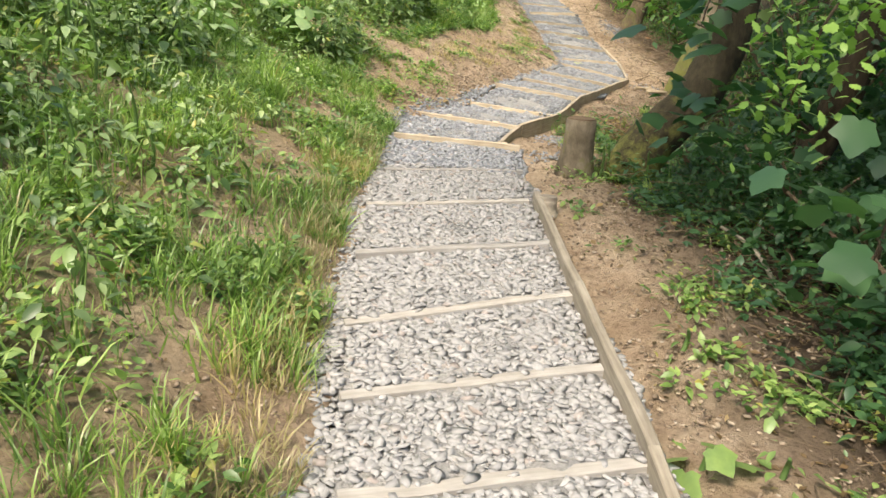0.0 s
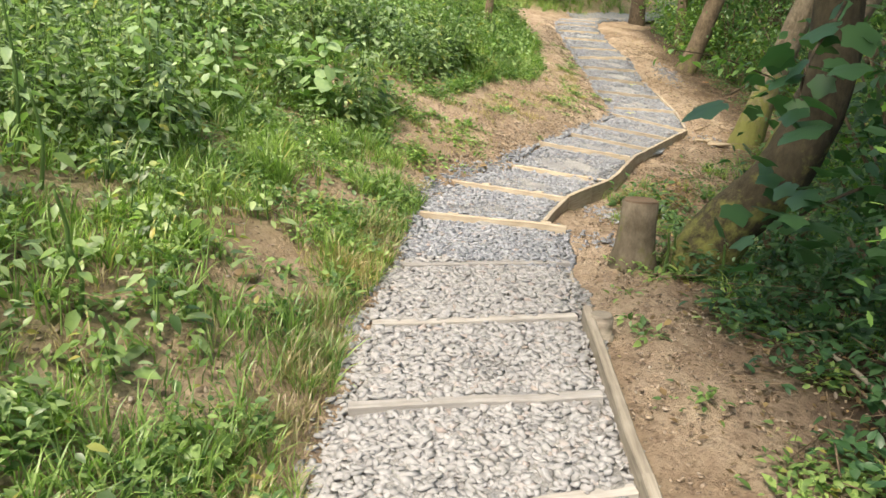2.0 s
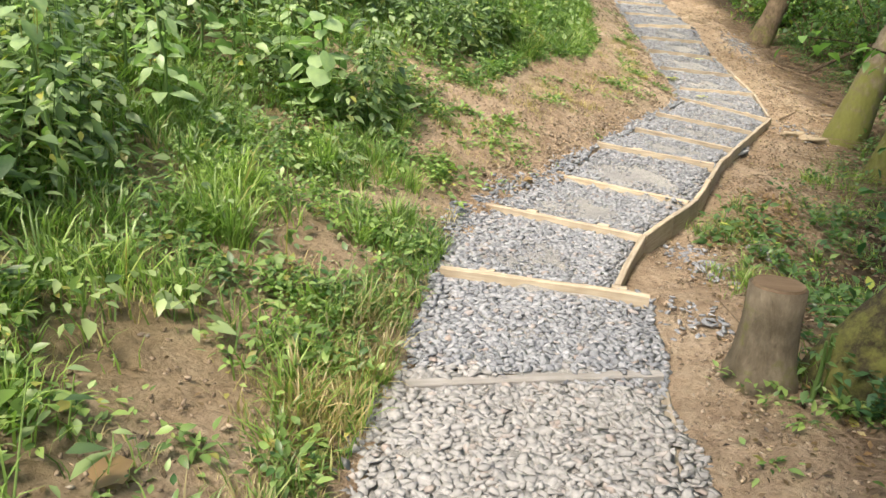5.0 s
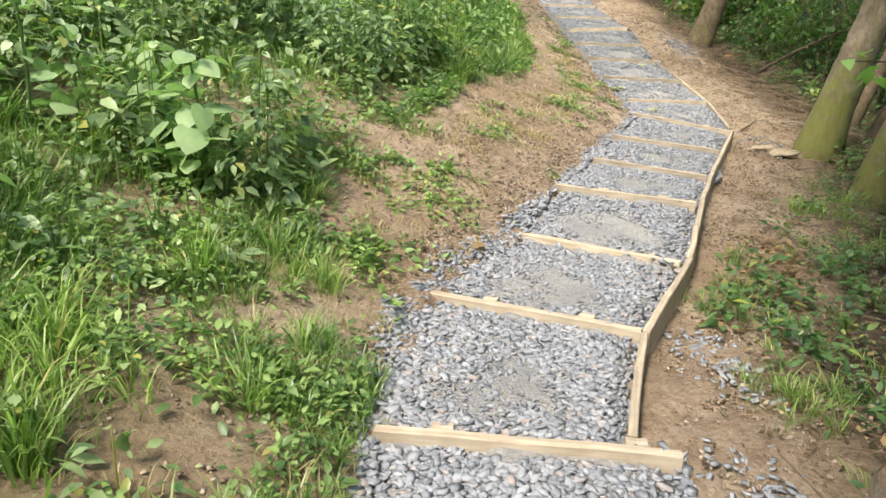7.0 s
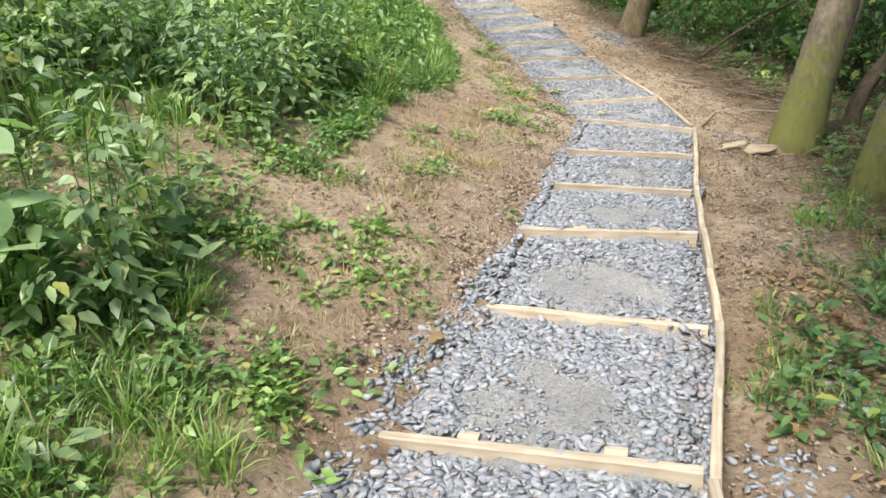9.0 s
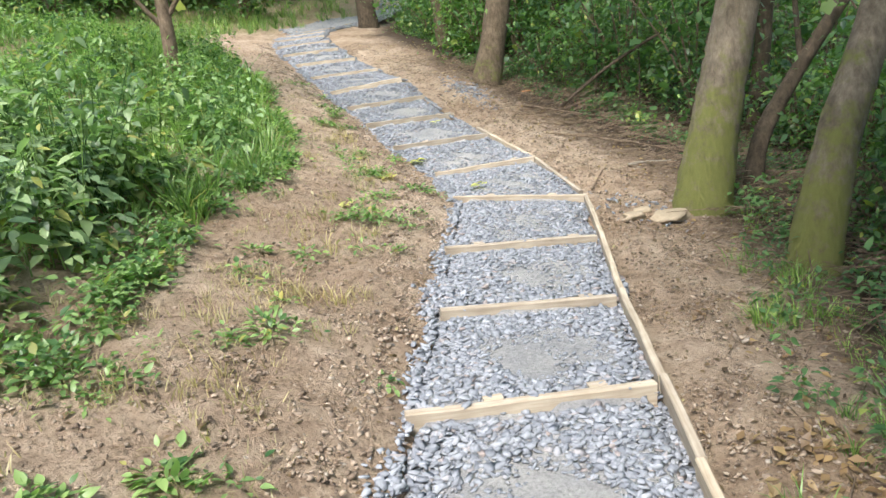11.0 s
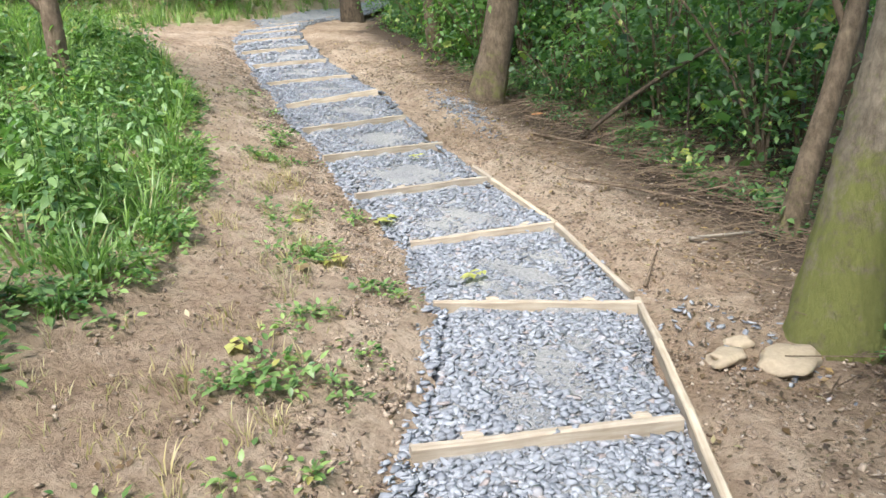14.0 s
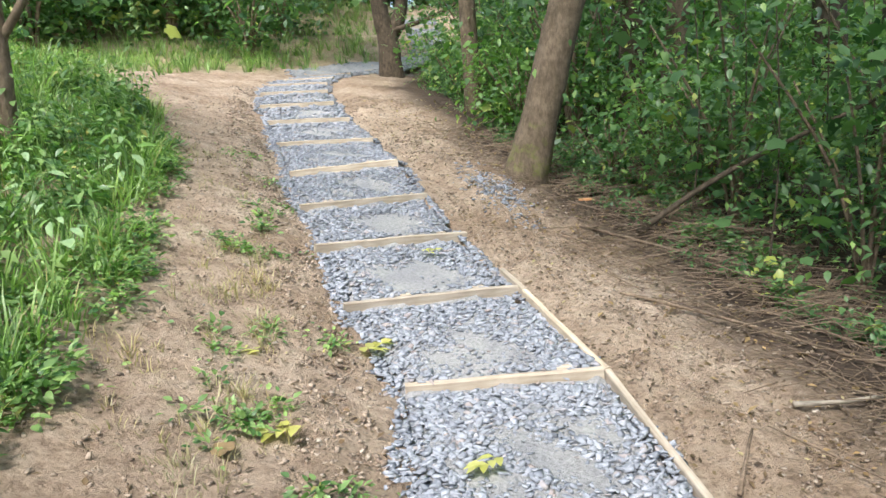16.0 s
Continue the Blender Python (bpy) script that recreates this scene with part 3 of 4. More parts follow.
def rock(x, y, s, label, seed, lift=0.2):
    bm = bmesh.new()
    bmesh.ops.create_icosphere(bm, subdivisions=3, radius=0.5)
    noise.seed_set(seed)
    for v in bm.verts:
        v.co *= 1 + 0.55 * noise.noise(v.co * 2.6 + Vector((seed, 0, 0))) + 0.1 * noise.noise(v.co * 8)
        v.co = Vector((v.co.x * s[0], v.co.y * s[1], max(-0.3, min(0.36, v.co.z)) * s[2]))
    ob = part("flat_stone", bm, ROCK, None, "", True)
    ob.matrix_basis = pose(x, y, float(height(x, y, False)) + s[2] * lift, 3, -5, seed * 40)
    tagged(ob, label, "stone")


rock(3.29, 11.92, (0.26, 0.36, 0.10), "pale yellow flat sandstone lying on bare soil", 3)
rock(3.05, 12.02, (0.22, 0.16, 0.09), "buff flat sandstone half sunk in soil", 5, 0.1)
rock(3.18, 12.14, (0.14, 0.10, 0.06), "small buff stone beside larger flat stone", 8)
rock(2.85, 7.2, (0.11, 0.09, 0.05), "small grey-buff stone on soil", 9)


def stick(points, r, label, mat=None):
    bm = bmesh.new()
    line = bent([(x, y, float(height(x, y, False)) + z) for x, y, z in points], 4)
    tube(bm, line, [r * (1 - 0.5 * i / len(line)) for i in range(len(line))], 7, 0.1, 5)
    tagged(part("stick", bm, mat or TWIG, None, "", True), label, "stick")


stick([(1.72, 3.55, 0.02), (1.78, 4.1, 0.05), (1.70, 4.75, 0.03), (1.62, 5.2, 0.05)], 0.014, "pale bare stick lying on bare soil", OLD_WOOD)
stick([(1.95, 3.9, 0.03), (2.05, 4.5, 0.06), (1.95, 5.2, 0.04)], 0.017, "brown fallen stick under the shrubs")
stick([(3.90, 13.55, 0.02), (4.1, 13.5, 0.04), (4.45, 13.6, 0.03)], 0.015, "pale broken stick on bare soil", OLD_WOOD)
stick([(3.7, 14.9, 0.03), (4.2, 14.4, 0.06), (4.7, 13.9, 0.05), (5.0, 13.7, 0.06)], 0.011, "fallen brown branch at the edge of brush")
stick([(-0.28, 11.1, 0.02), (0.02, 11.5, 0.04)], 0.022, "short pale stick in thin grass")
stick([(3.2, 12.95, 0.02), (3.5, 13.3, 0.03)], 0.01, "thin brown twig on bare soil")
stick([(4.0, 16.2, 0.03), (4.5, 15.7, 0.08), (5.1, 15.3, 0.12)], 0.016, "thin fallen branch among cut brush")


def brush(count, label, spread, seed, longest=0.5):
    """Many fine twigs lying on the ground, as one object."""
    rg = np.random.default_rng(seed)
    bm_v = [(-1, 0, -0.5), (1, 0, -0.5), (0, 0, 1), (-0.6, 1, -0.3), (0.6, 1, -0.3), (0, 1, 0.6)]
    shape = (bm_v, [(0, 1, 4, 3), (1, 2, 5, 4), (2, 0, 3, 5)])
    x, y = spread(rg, count)
    ok = np.abs(x - middle(y)) > 0.9
    x, y = x[ok], y[ok]
    count = len(x)
    p = np.stack([x, y, height(x, y, False) + rg.uniform(0.004, 0.04, count) + 0.12 * rg.uniform(0, 1, count) ** 3], -1)
    ln = rg.uniform(0.05, longest, count) * rg.uniform(0.4, 1, count)
    sz = np.stack([0.0015 + ln * 0.008, ln, 0.0015 + ln * 0.008], -1)
    tagged(scattered("twigs", shape, p, turns(rg.uniform(0, 6.3, count), rg.normal(0.05, 0.14, count), 0 * x), sz, TWIG), label, "twigs", kind="stuff")


def right_strip(a, b, y0, y1):
    def spread(rg, n):
        y = rg.uniform(y0, y1, n)
        return middle(y) + a + (b - a) * rg.beta(2.2, 1.6, n), y
    return spread


brush(8000, "fine dead twigs and brush on dark soil", right_strip(1.2, 3.6, 10, 20), 1, 0.6)
brush(1500, "fine dead twigs under the shrubs", right_strip(0.8, 3.0, 1, 10), 2, 0.4)
brush(500, "short twigs scattered on trodden soil", right_strip(-2.2, 1.6, 6, 20), 3, 0.16)


# ---- leaf litter ----
def litter_on(name, count, spread, size, mat, label, seed, shape=SMALL):
    rg = np.random.default_rng(seed)
    x, y = spread(rg, count)
    d = x - middle(y)
    ok = np.abs(d) > 0.6
    x, y = x[ok], y[ok]
    n = len(x)
    p = np.stack([x, y, height(x, y, False) + 0.012], -1)
    tagged(scattered(name, shape, p, turns(rg.uniform(0, 6.3, n), rg.normal(0, 0.35, n), rg.normal(0, 0.35, n)), rg.uniform(0.5, 1.3, n) * size, mat), label, "leaf litter", kind="stuff")


litter_on("fallen_leaves", 4500, right_strip(0.66, 2.4, 1, 8), 0.035, SCRAP, "brown leaf scraps on the shaded strip", 6)
litter_on("fallen_leaves", 420, right_strip(0.72, 1.35, 7.7, 9.2), 0.06, DRY, "curled red-brown leaves gathered beside the edging", 8)
litter_on("fallen_leaves", 9000, right_strip(0.65, 5, 0, 22), 0.05, DRY, "brown fallen leaves on woodland soil", 4)
litter_on("fallen_leaves", 5000, right_strip(-1.9, 1.9, 9, 20), 0.034, SCRAP, "dark leaf scraps on trodden soil", 7)
litter_on("fallen_leaves", 7000, right_strip(-2.8, 1.8, 1, 22), 0.026, SCRAP, "small brown leaf scraps on trodden soil", 5)
for x, y, s, mat in ((1.61, 13.36, 0.13, YELLOW), (2.0, 14.31, 0.13, YELLOW), (2.33, 13.2, 0.1, YELLOW), (1.5, 14.05, 0.09, YELLOW), (2.6, 15.6, 0.08, YELLOW), (1.37, 13.14, 0.07, DRY),
                     (1.0, 12.2, 0.09, YELLOW), (-0.9, 4.4, 0.1, DRY), (0.1, 8.5, 0.08, DRY), (-1.05, 2.6, 0.12, DRY)):
    d = abs(x - float(middle(y)))
    z = (float(tread(x, y)) + 0.045) if d < 0.56 else float(height(x, y, False)) + 0.035
    if mat is YELLOW:
        q = np.linspace(0, 1, 7)
        a = x * 9
        spots = np.stack([x + s * q * math.sin(-a), y + s * q * math.cos(a), z + 0.01 * np.sin(q * 9)], -1)
        leaf = scattered("fallen_leaf", OVATE, spots, turns(a + np.array([0.9, -0.9, 0.8, -0.8, 0.6, -0.6, 0.0]), np.array([0.1, -0.1, 0.2, 0.0, 0.15, -0.05, 0.1]), 0.25 * np.sin(q * 20)), np.full(7, s * 0.75), mat)
    else:
        leaf = scattered("fallen_leaf", MAPLE, np.array([(x, y, z)]), turns(np.array([x * 5]), np.array([0.12]), np.array([-0.1])), np.array([s * 1.2]), mat)
    tagged(leaf, "yellow fallen compound leaf on the ground" if mat is YELLOW else "dry brown fallen leaf on the ground", "fallen leaf")


# ---- grass and low weeds on the banks ----
def patchy(x, y, scale=1.0):
    """Uneven cover, 0 to 1, in clumps of about half a metre."""
    return np.array([0.5 + 0.5 * noise.fractal(Vector((p * 1.7 * scale, q * 1.7 * scale, 3.1 * scale)), 0.9, 2.0, 3) for p, q in zip(x, y)])


def left_bank(a, b, y0, y1, bias=1.6):
    def spread(rg, n):
        y = rg.uniform(y0, y1, n)
        return middle(y) - np.interp(y, *left_weeds) - a - (b - a) * rg.uniform(0, 1, n) ** bias, y
    return spread


def right_bank(a, b, y0, y1):
    def spread(rg, n):
        y = rg.uniform(y0, y1, n)
        return middle(y) + np.interp(y, [0, 6, 8, 11, 13, 20], [1.5, 1.4, 1.0, 1.6, 2.0, 2.2]) + a + (b - a) * rg.uniform(0, 1, n), y
    return spread


BARE = [(-0.95, 2.2, 0.36, 0.55), (-0.96, 3.5, 0.3, 0.5), (-0.93, 4.3, 0.3, 0.45), (-1.15, 5.07, 0.42, 0.4), (-0.9, 6.1, 0.35, 0.4)]


def thinned(x, y, rg):
    """Leaves out most plants on the bare patches of the near bank."""
    q = np.min([np.hypot((x - a) / c, (y - b) / e) for a, b, c, e in BARE], 0)
    return (q + 0.25 * rg.normal(0, 1, len(x)) > 0.8) | (rg.uniform(0, 1, len(x)) < 0.16)


def grass(count, spread, size, label, seed, dense=0.35, mat=GRASS):
    rg = np.random.default_rng(seed)
    cx, cy = spread(rg, max(1, count // 14))
    ok = patchy(cx, cy) > dense
    cx, cy = cx[ok], cy[ok]
    k = rg.integers(0, len(cx), count)
    a = rg.uniform(0, 6.3, count)
    r = np.abs(rg.normal(0, 0.055, count))
    x, y = cx[k] + r * np.sin(-a), cy[k] + r * np.cos(a)
    ok = (np.abs(x - middle(y)) > 0.56) & ((mat is not GRASS) | thinned(x, y, rg))
    x, y, a, k = x[ok], y[ok], a[ok], k[ok]
    n = len(x)
    p = np.stack([x, y, height(x, y, False) - 0.01], -1)
    tall = (0.6 + 0.8 * ((k * 0.618) % 1)) * rg.uniform(0.6, 1.2, n) * size
    sz = np.stack([tall * 0.55 + 0.045, tall, tall], -1)
    tagged(scattered("grass", BLADE, p, turns(a + rg.normal(0, 0.5, n), rg.normal(0, 0.25, n), rg.normal(0, 0.2, n)), sz, mat), label, "grass", kind="stuff")


def weeds(count, spread, size, label, seed, dense=0.3, lift=0.09, mat=WEED, shape=OVATE):
    """Low rosettes and runners of small leaves."""
    rg = np.random.default_rng(seed)
    cx, cy = spread(rg, max(1, count // 9))
    ok = patchy(cx, cy, 1.3) > dense
    cx, cy = cx[ok], cy[ok]
    k = rg.integers(0, len(cx), count)
    a = rg.uniform(0, 6.3, count)
    r = np.abs(rg.normal(0, 0.06, count))
    x, y = cx[k] + r * np.sin(-a), cy[k] + r * np.cos(a)
    ok = (np.abs(x - middle(y)) > 0.58) & thinned(x, y, rg)
    x, y, a, r, k = x[ok], y[ok], a[ok], r[ok], k[ok]
    n = len(x)
    p = np.stack([x, y, height(x, y, False) + 0.01 + rg.uniform(0, lift, n) * (0.5 + (k * 0.618) % 1)], -1)
    tagged(scattered("weeds", shape, p, turns(a, rg.normal(0.15, 0.4, n), rg.normal(0, 0.35, n)), rg.uniform(0.5, 1.3, n) * size * (0.7 + 0.6 * ((k * 0.37) % 1)), mat), label, "weeds", kind="stuff")


STRAW = leaf_material("straw", (0.30, 0.23, 0.12), (0.46, 0.38, 0.22))
grass(28000, left_bank(0.12, 2.5, 0.3, 8.5, 1.1), 0.13, "tufts of green grass on the bank", 11, 0.49)
grass(15000, left_bank(0.7, 3.2, 5, 17), 0.17, "long green grass on the bank", 12, 0.50)
grass(3500, left_bank(-0.1, 0.25, 0.5, 7), 0.11, "ragged grass fringe along the gravel", 13, 0.45)
grass(6000, right_bank(-0.3, 1.6, 4.5, 12), 0.11, "thin grass on the shaded side", 14, 0.52)
grass(12000, left_bank(0.0, 2.8, 11.5, 19, 1.2), 0.2, "pale green grass among the upper weeds", 34, 0.4)
grass(26000, left_bank(0, 9, 17, 38, 1.0), 0.3, "rough grass beyond the clearing", 15, 0.3)
grass(5000, left_bank(-0.15, 1.8, 0.3, 9), 0.07, "dry straw and dead grass on bare soil", 16, 0.3, STRAW)
grass(4000, left_bank(-0.7, 1.2, 8, 18), 0.06, "dry trampled grass beside the path", 17, 0.35, STRAW)
grass(3600, right_strip(-0.86, -0.57, 0.3, 5.6), 0.09, "brown dead grass along the gravel edge", 19, 0.2, STRAW)
grass(700, left_bank(0.0, 0.2, 4.9, 6.1), 0.12, "yellowish dry grass tuft at the step", 18, 0.0, STRAW)
weeds(7000, left_bank(-0.02, 0.75, 0.3, 7.5, 1.0), 0.042, "thin leafy weeds beside the gravel", 20, 0.56, 0.08)
weeds(22000, left_bank(0.6, 2.6, 0.3, 9, 1.1), 0.045, "low leafy weeds covering the bank", 21, 0.5, 0.10)
weeds(4000, left_bank(-0.1, 1.0, 5.5, 9), 0.042, "low leafy weeds spreading over soil", 27, 0.45, 0.08)
weeds(26000, left_bank(-0.1, 2.2, 8, 18), 0.045, "low leafy weeds on the upper bank", 22, 0.48)
weeds(2200, left_bank(-1.2, 0.1, 8, 18), 0.035, "sparse weeds on trodden soil", 23, 0.6, 0.03)
weeds(11000, right_bank(-0.25, 2.6, 1, 6.2), 0.06, "dark ivy and low leaves on the shaded bank", 24, 0.4, 0.16, SYCAMORE)
weeds(9000, right_bank(-0.15, 2.6, 6, 12), 0.06, "low ivy and weeds on the shaded side", 35, 0.42, 0.14, SHRUB)
weeds(2600, right_strip(0.66, 1.7, 1.4, 6), 0.045, "sparse seedlings on bare soil", 25, 0.56, 0.04)
weeds(6000, right_bank(0.2, 2.4, 12, 24), 0.06, "ivy and seedlings among twigs", 26, 0.52, 0.1, SHRUB)

weeds(1500, right_strip(-2.1, -0.7, 6.9, 9.3), 0.05, "flat leafy weeds spreading over bare soil", 31, 0.45, 0.03)
weeds(500, right_strip(-2.2, -1.0, 9.0, 12.5), 0.04, "scattered small weeds on dry soil", 33, 0.55, 0.03)
grass(2600, right_strip(-2.2, -0.8, 7, 11), 0.05, "flat dry grass over bare soil", 32, 0.4, STRAW)
weeds(700, right_strip(-1.35, -0.95, 11, 15.5), 0.04, "straggling weeds along the trodden strip", 28, 0.5, 0.05)
grass(900, right_strip(-1.5, -0.9, 10.5, 15.5), 0.07, "sparse dry grass on the trodden strip", 29, 0.45, STRAW)
weeds(5000, right_strip(1.9, 3.0, 12.5, 20), 0.06, "ivy along the edge of the brush", 30, 0.5, 0.16, SHRUB)


def clods(count, spread, size, label, seed):
    rg = np.random.default_rng(seed)
    x, y = spread(rg, count)
    ok = np.abs(x - middle(y)) > 0.57
    x, y = x[ok], y[ok]
    n = len(x)
    sz = rg.uniform(0.3, 1.2, n) * size
    p = np.stack([x, y, height(x, y, False) + sz * 0.1], -1)
    tagged(scattered("clods", STONES[0], p, turns(rg.uniform(0, 6.3, n), rg.normal(0, 0.4, n), rg.normal(0, 0.4, n)), np.stack([sz, sz * 0.8, sz * 0.5], -1), CLOD), label, "soil crumbs", kind="stuff")


CLOD = stone_material("soil_crumb", (0.14, 0.10, 0.07), (0.38, 0.30, 0.22), (0.36, 0.31, 0.25))
clods(16000, right_strip(-2.4, 1.8, 1, 10), 0.024, "small crumbs of brown soil", 41)
clods(3000, right_strip(-1.0, -0.55, 8, 24), 0.034, "dark clods along the edge of the gravel", 43)
clods(1500, right_strip(0.6, 2.2, 6.5, 20), 0.04, "clods and small stones on bare soil", 44)
clods(22000, right_strip(-2.6, 2.0, 9, 22), 0.024, "crumbs and clods of trodden brown soil", 42)


# ---- tall undergrowth on the left bank ----
def undergrowth(count, spread, low, high, size, label, seed, mat=NETTLE, per=34, shape=OVATE, dense=0.0):
    rg = np.random.default_rng(seed)
    cx, cy = spread(rg, count)
    ok = patchy(cx, cy, 0.8) > dense
    cx, cy = cx[ok], cy[ok]
    m = len(cx)
    tall = rg.uniform(low, high, m) * (0.6 + 0.8 * patchy(cx, cy, 0.6))
    k = np.repeat(np.arange(m), per)
    f = rg.uniform(0.15, 1, m * per)
    lean = rg.normal(0, 0.22, (m, 2))
    a = rg.uniform(0, 6.3, m * per)
    out = 0.03 + 0.10 * (1.1 - f)
    x = cx[k] + lean[k, 0] * tall[k] * f ** 2 - out * np.sin(a)
    y = cy[k] + lean[k, 1] * tall[k] * f ** 2 + out * np.cos(a)
    ok = np.abs(x - middle(y)) > 0.62
    x, y, a, f, k = x[ok], y[ok], a[ok], f[ok], k[ok]
    n = len(x)
    p = np.stack([x, y, height(x, y, False) + tall[k] * f], -1)
    holder = tagged(new("undergrowth"), label, "undergrowth", kind="stuff")
    scattered("leaves", shape, p, turns(a, rg.normal(-0.25, 0.35, n), rg.normal(0, 0.3, n)), rg.uniform(0.4, 1.5, n) * size * (1.15 - 0.5 * f) * (0.7 + 0.7 * ((k * 0.618) % 1)), mat, holder)
    base = np.stack([cx, cy, height(cx, cy, False)], -1)
    stem = ([(-1, 0, 0), (1, 0, 0), (0, 1.5, 0), (-0.5, 0, 1), (0.5, 0, 1), (0, 0.7, 1)], [(0, 1, 4, 3), (1, 2, 5, 4), (2, 0, 3, 5)])
    scattered("stems", stem, base, turns(0 * cx, -lean[:, 1] * 0.6, lean[:, 0] * 0.6), np.stack([0 * tall + 0.004, 0 * tall + 0.004, tall], -1), WEED, holder)


undergrowth(1500, left_bank(1.45, 4.4, 1.5, 9, 1.0), 0.25, 0.8, 0.075, "dense nettles and brambles on the bank", 31, dense=0.4)
undergrowth(900, left_bank(0.25, 3.6, 8, 12.3, 1.0), 0.3, 0.85, 0.085, "dense nettles and brambles on the upper bank", 32, dense=0.38)
undergrowth(900, left_bank(3.5, 12, -2, 22, 1.0), 0.7, 1.5, 0.13, "tall rank undergrowth up the hillside", 33)
undergrowth(700, left_bank(0.2, 3.4, 11.8, 19, 1.0), 0.25, 0.6, 0.075, "leafy pale green undergrowth beside bare soil", 34, mat=WEED, dense=0.45)
undergrowth(160, left_bank(0.5, 1.6, 1.5, 8, 1.0), 0.15, 0.35, 0.07, "young nettles among the grass", 35, mat=NETTLE, per=14, dense=0.4)
undergrowth(700, left_bank(5, 26, 18, 55, 1.0), 0.8, 2.0, 0.22, "distant woodland undergrowth", 36)


def broad_plant(x, y, tall, size, leaves, seed, label, mat=BROAD, shape=HEART):
    """One plant with large leaves, each a part."""
    rg = random.Random(seed)
    z = float(height(x, y, False))
    thing = tagged(new("broadleaf_plant"), label, "plant", "broad-leaved plants")
    thing.location = (x, y, z)
    bm = bmesh.new()
    tube(bm, bent([(0, 0, -0.03), (0.02, 0.01, tall * 0.5), (0.0, -0.03, tall)], 4), [0.012 - 0.0008 * i for i in range(9)], 6)
    part("stem", bm, WEED, thing, "", True)
    kinds = []
    for t in (0.0, 0.12, -0.1):
        first = scattered("leaf", shape, np.zeros((1, 3)), turns(np.zeros(1), np.array([t]), np.zeros(1)), np.array([1.0]), mat)
        kinds.append(first.data)
        bpy.data.objects.remove(first)
    for i in range(leaves):
        f = (i + 0.5) / leaves
        a = i * 2.4 + rg.uniform(-0.3, 0.3)
        r = rg.uniform(0.03, 0.05 + 0.55 * size) * (1.15 - 0.6 * f)
        ob = new("leaf", kinds[i % 3])
        ob.parent = thing
        s = size * (1.15 - 0.55 * f) * rg.uniform(0.6, 1.15)
        ob.matrix_basis = pose(-r * math.sin(a), r * math.cos(a), tall * (0.16 + 0.84 * f) + rg.uniform(-0.04, 0.04), -22 + rg.uniform(-32, 26), rg.uniform(-28, 28), math.degrees(a)) @ Matrix.Scale(s, 4)


broad_plant(-1.38, 8.10, 0.72, 0.20, 34, 1, "large pale green broad-leaved plant on the bank")
broad_plant(-1.66, 8.40, 0.6, 0.17, 26, 2, "pale green broad-leaved plant among grass")
for i, (x, y, t, s) in enumerate(((-1.30, 3.55, 0.28, 0.11), (-1.10, 3.35, 0.22, 0.10), (-1.45, 3.75, 0.34, 0.11), (-1.55, 3.3, 0.30, 0.12), (-1.15, 2.45, 0.22, 0.12), (-0.95, 3.9, 0.14, 0.09), (-0.72, 3.15, 0.14, 0.09),
                                  (-1.9, 4.4, 0.45, 0.12), (-2.2, 5.1, 0.5, 0.13), (-1.8, 5.6, 0.45, 0.11), (0.75, 16.0, 0.45, 0.15), (0.35, 15.3, 0.4, 0.14), (0.62, 14.6, 0.35, 0.12), (0.1, 14.2, 0.4, 0.13))):
    broad_plant(x, y, t, s, 16, 10 + i, "green nettle-like plant with pointed leaves on the bank", WEED if i < 10 else BROAD, OVATE)
rp = random.Random(77)
for i in range(22):  # pale stands of large leaves up the bank
    y = rp.uniform(4.6, 9.2)
    x = float(middle(y)) - rp.uniform(2.1, 3.9)
    broad_plant(x, y, rp.uniform(0.45, 0.85), rp.uniform(0.11, 0.16), 22, 100 + i, "pale green leafy plant standing in the undergrowth", BROAD, (HEART, OVATE)[i % 2])
broad_plant(0.86, 2.05, 0.10, 0.12, 6, 40, "small broad-leaved weed beside the edging board", WEED, MAPLE)
for x, y in ((1.08, 2.0), (1.2, 2.35), (1.0, 2.75), (1.45, 2.5), (1.35, 3.3)):
    broad_plant(x, y, 0.10, 0.07, 9, int(x * 50), "small green seedling on bare soil", WEED, OVATE)


for x, y in ((1.22, 5.62), (1.28, 5.72), (1.5, 5.45), (1.65, 5.4)):
    broad_plant(x, y, 0.26, 0.06, 14, int(x * 90), "small ivy-like plant growing beside the stump", SHRUB, OVATE)


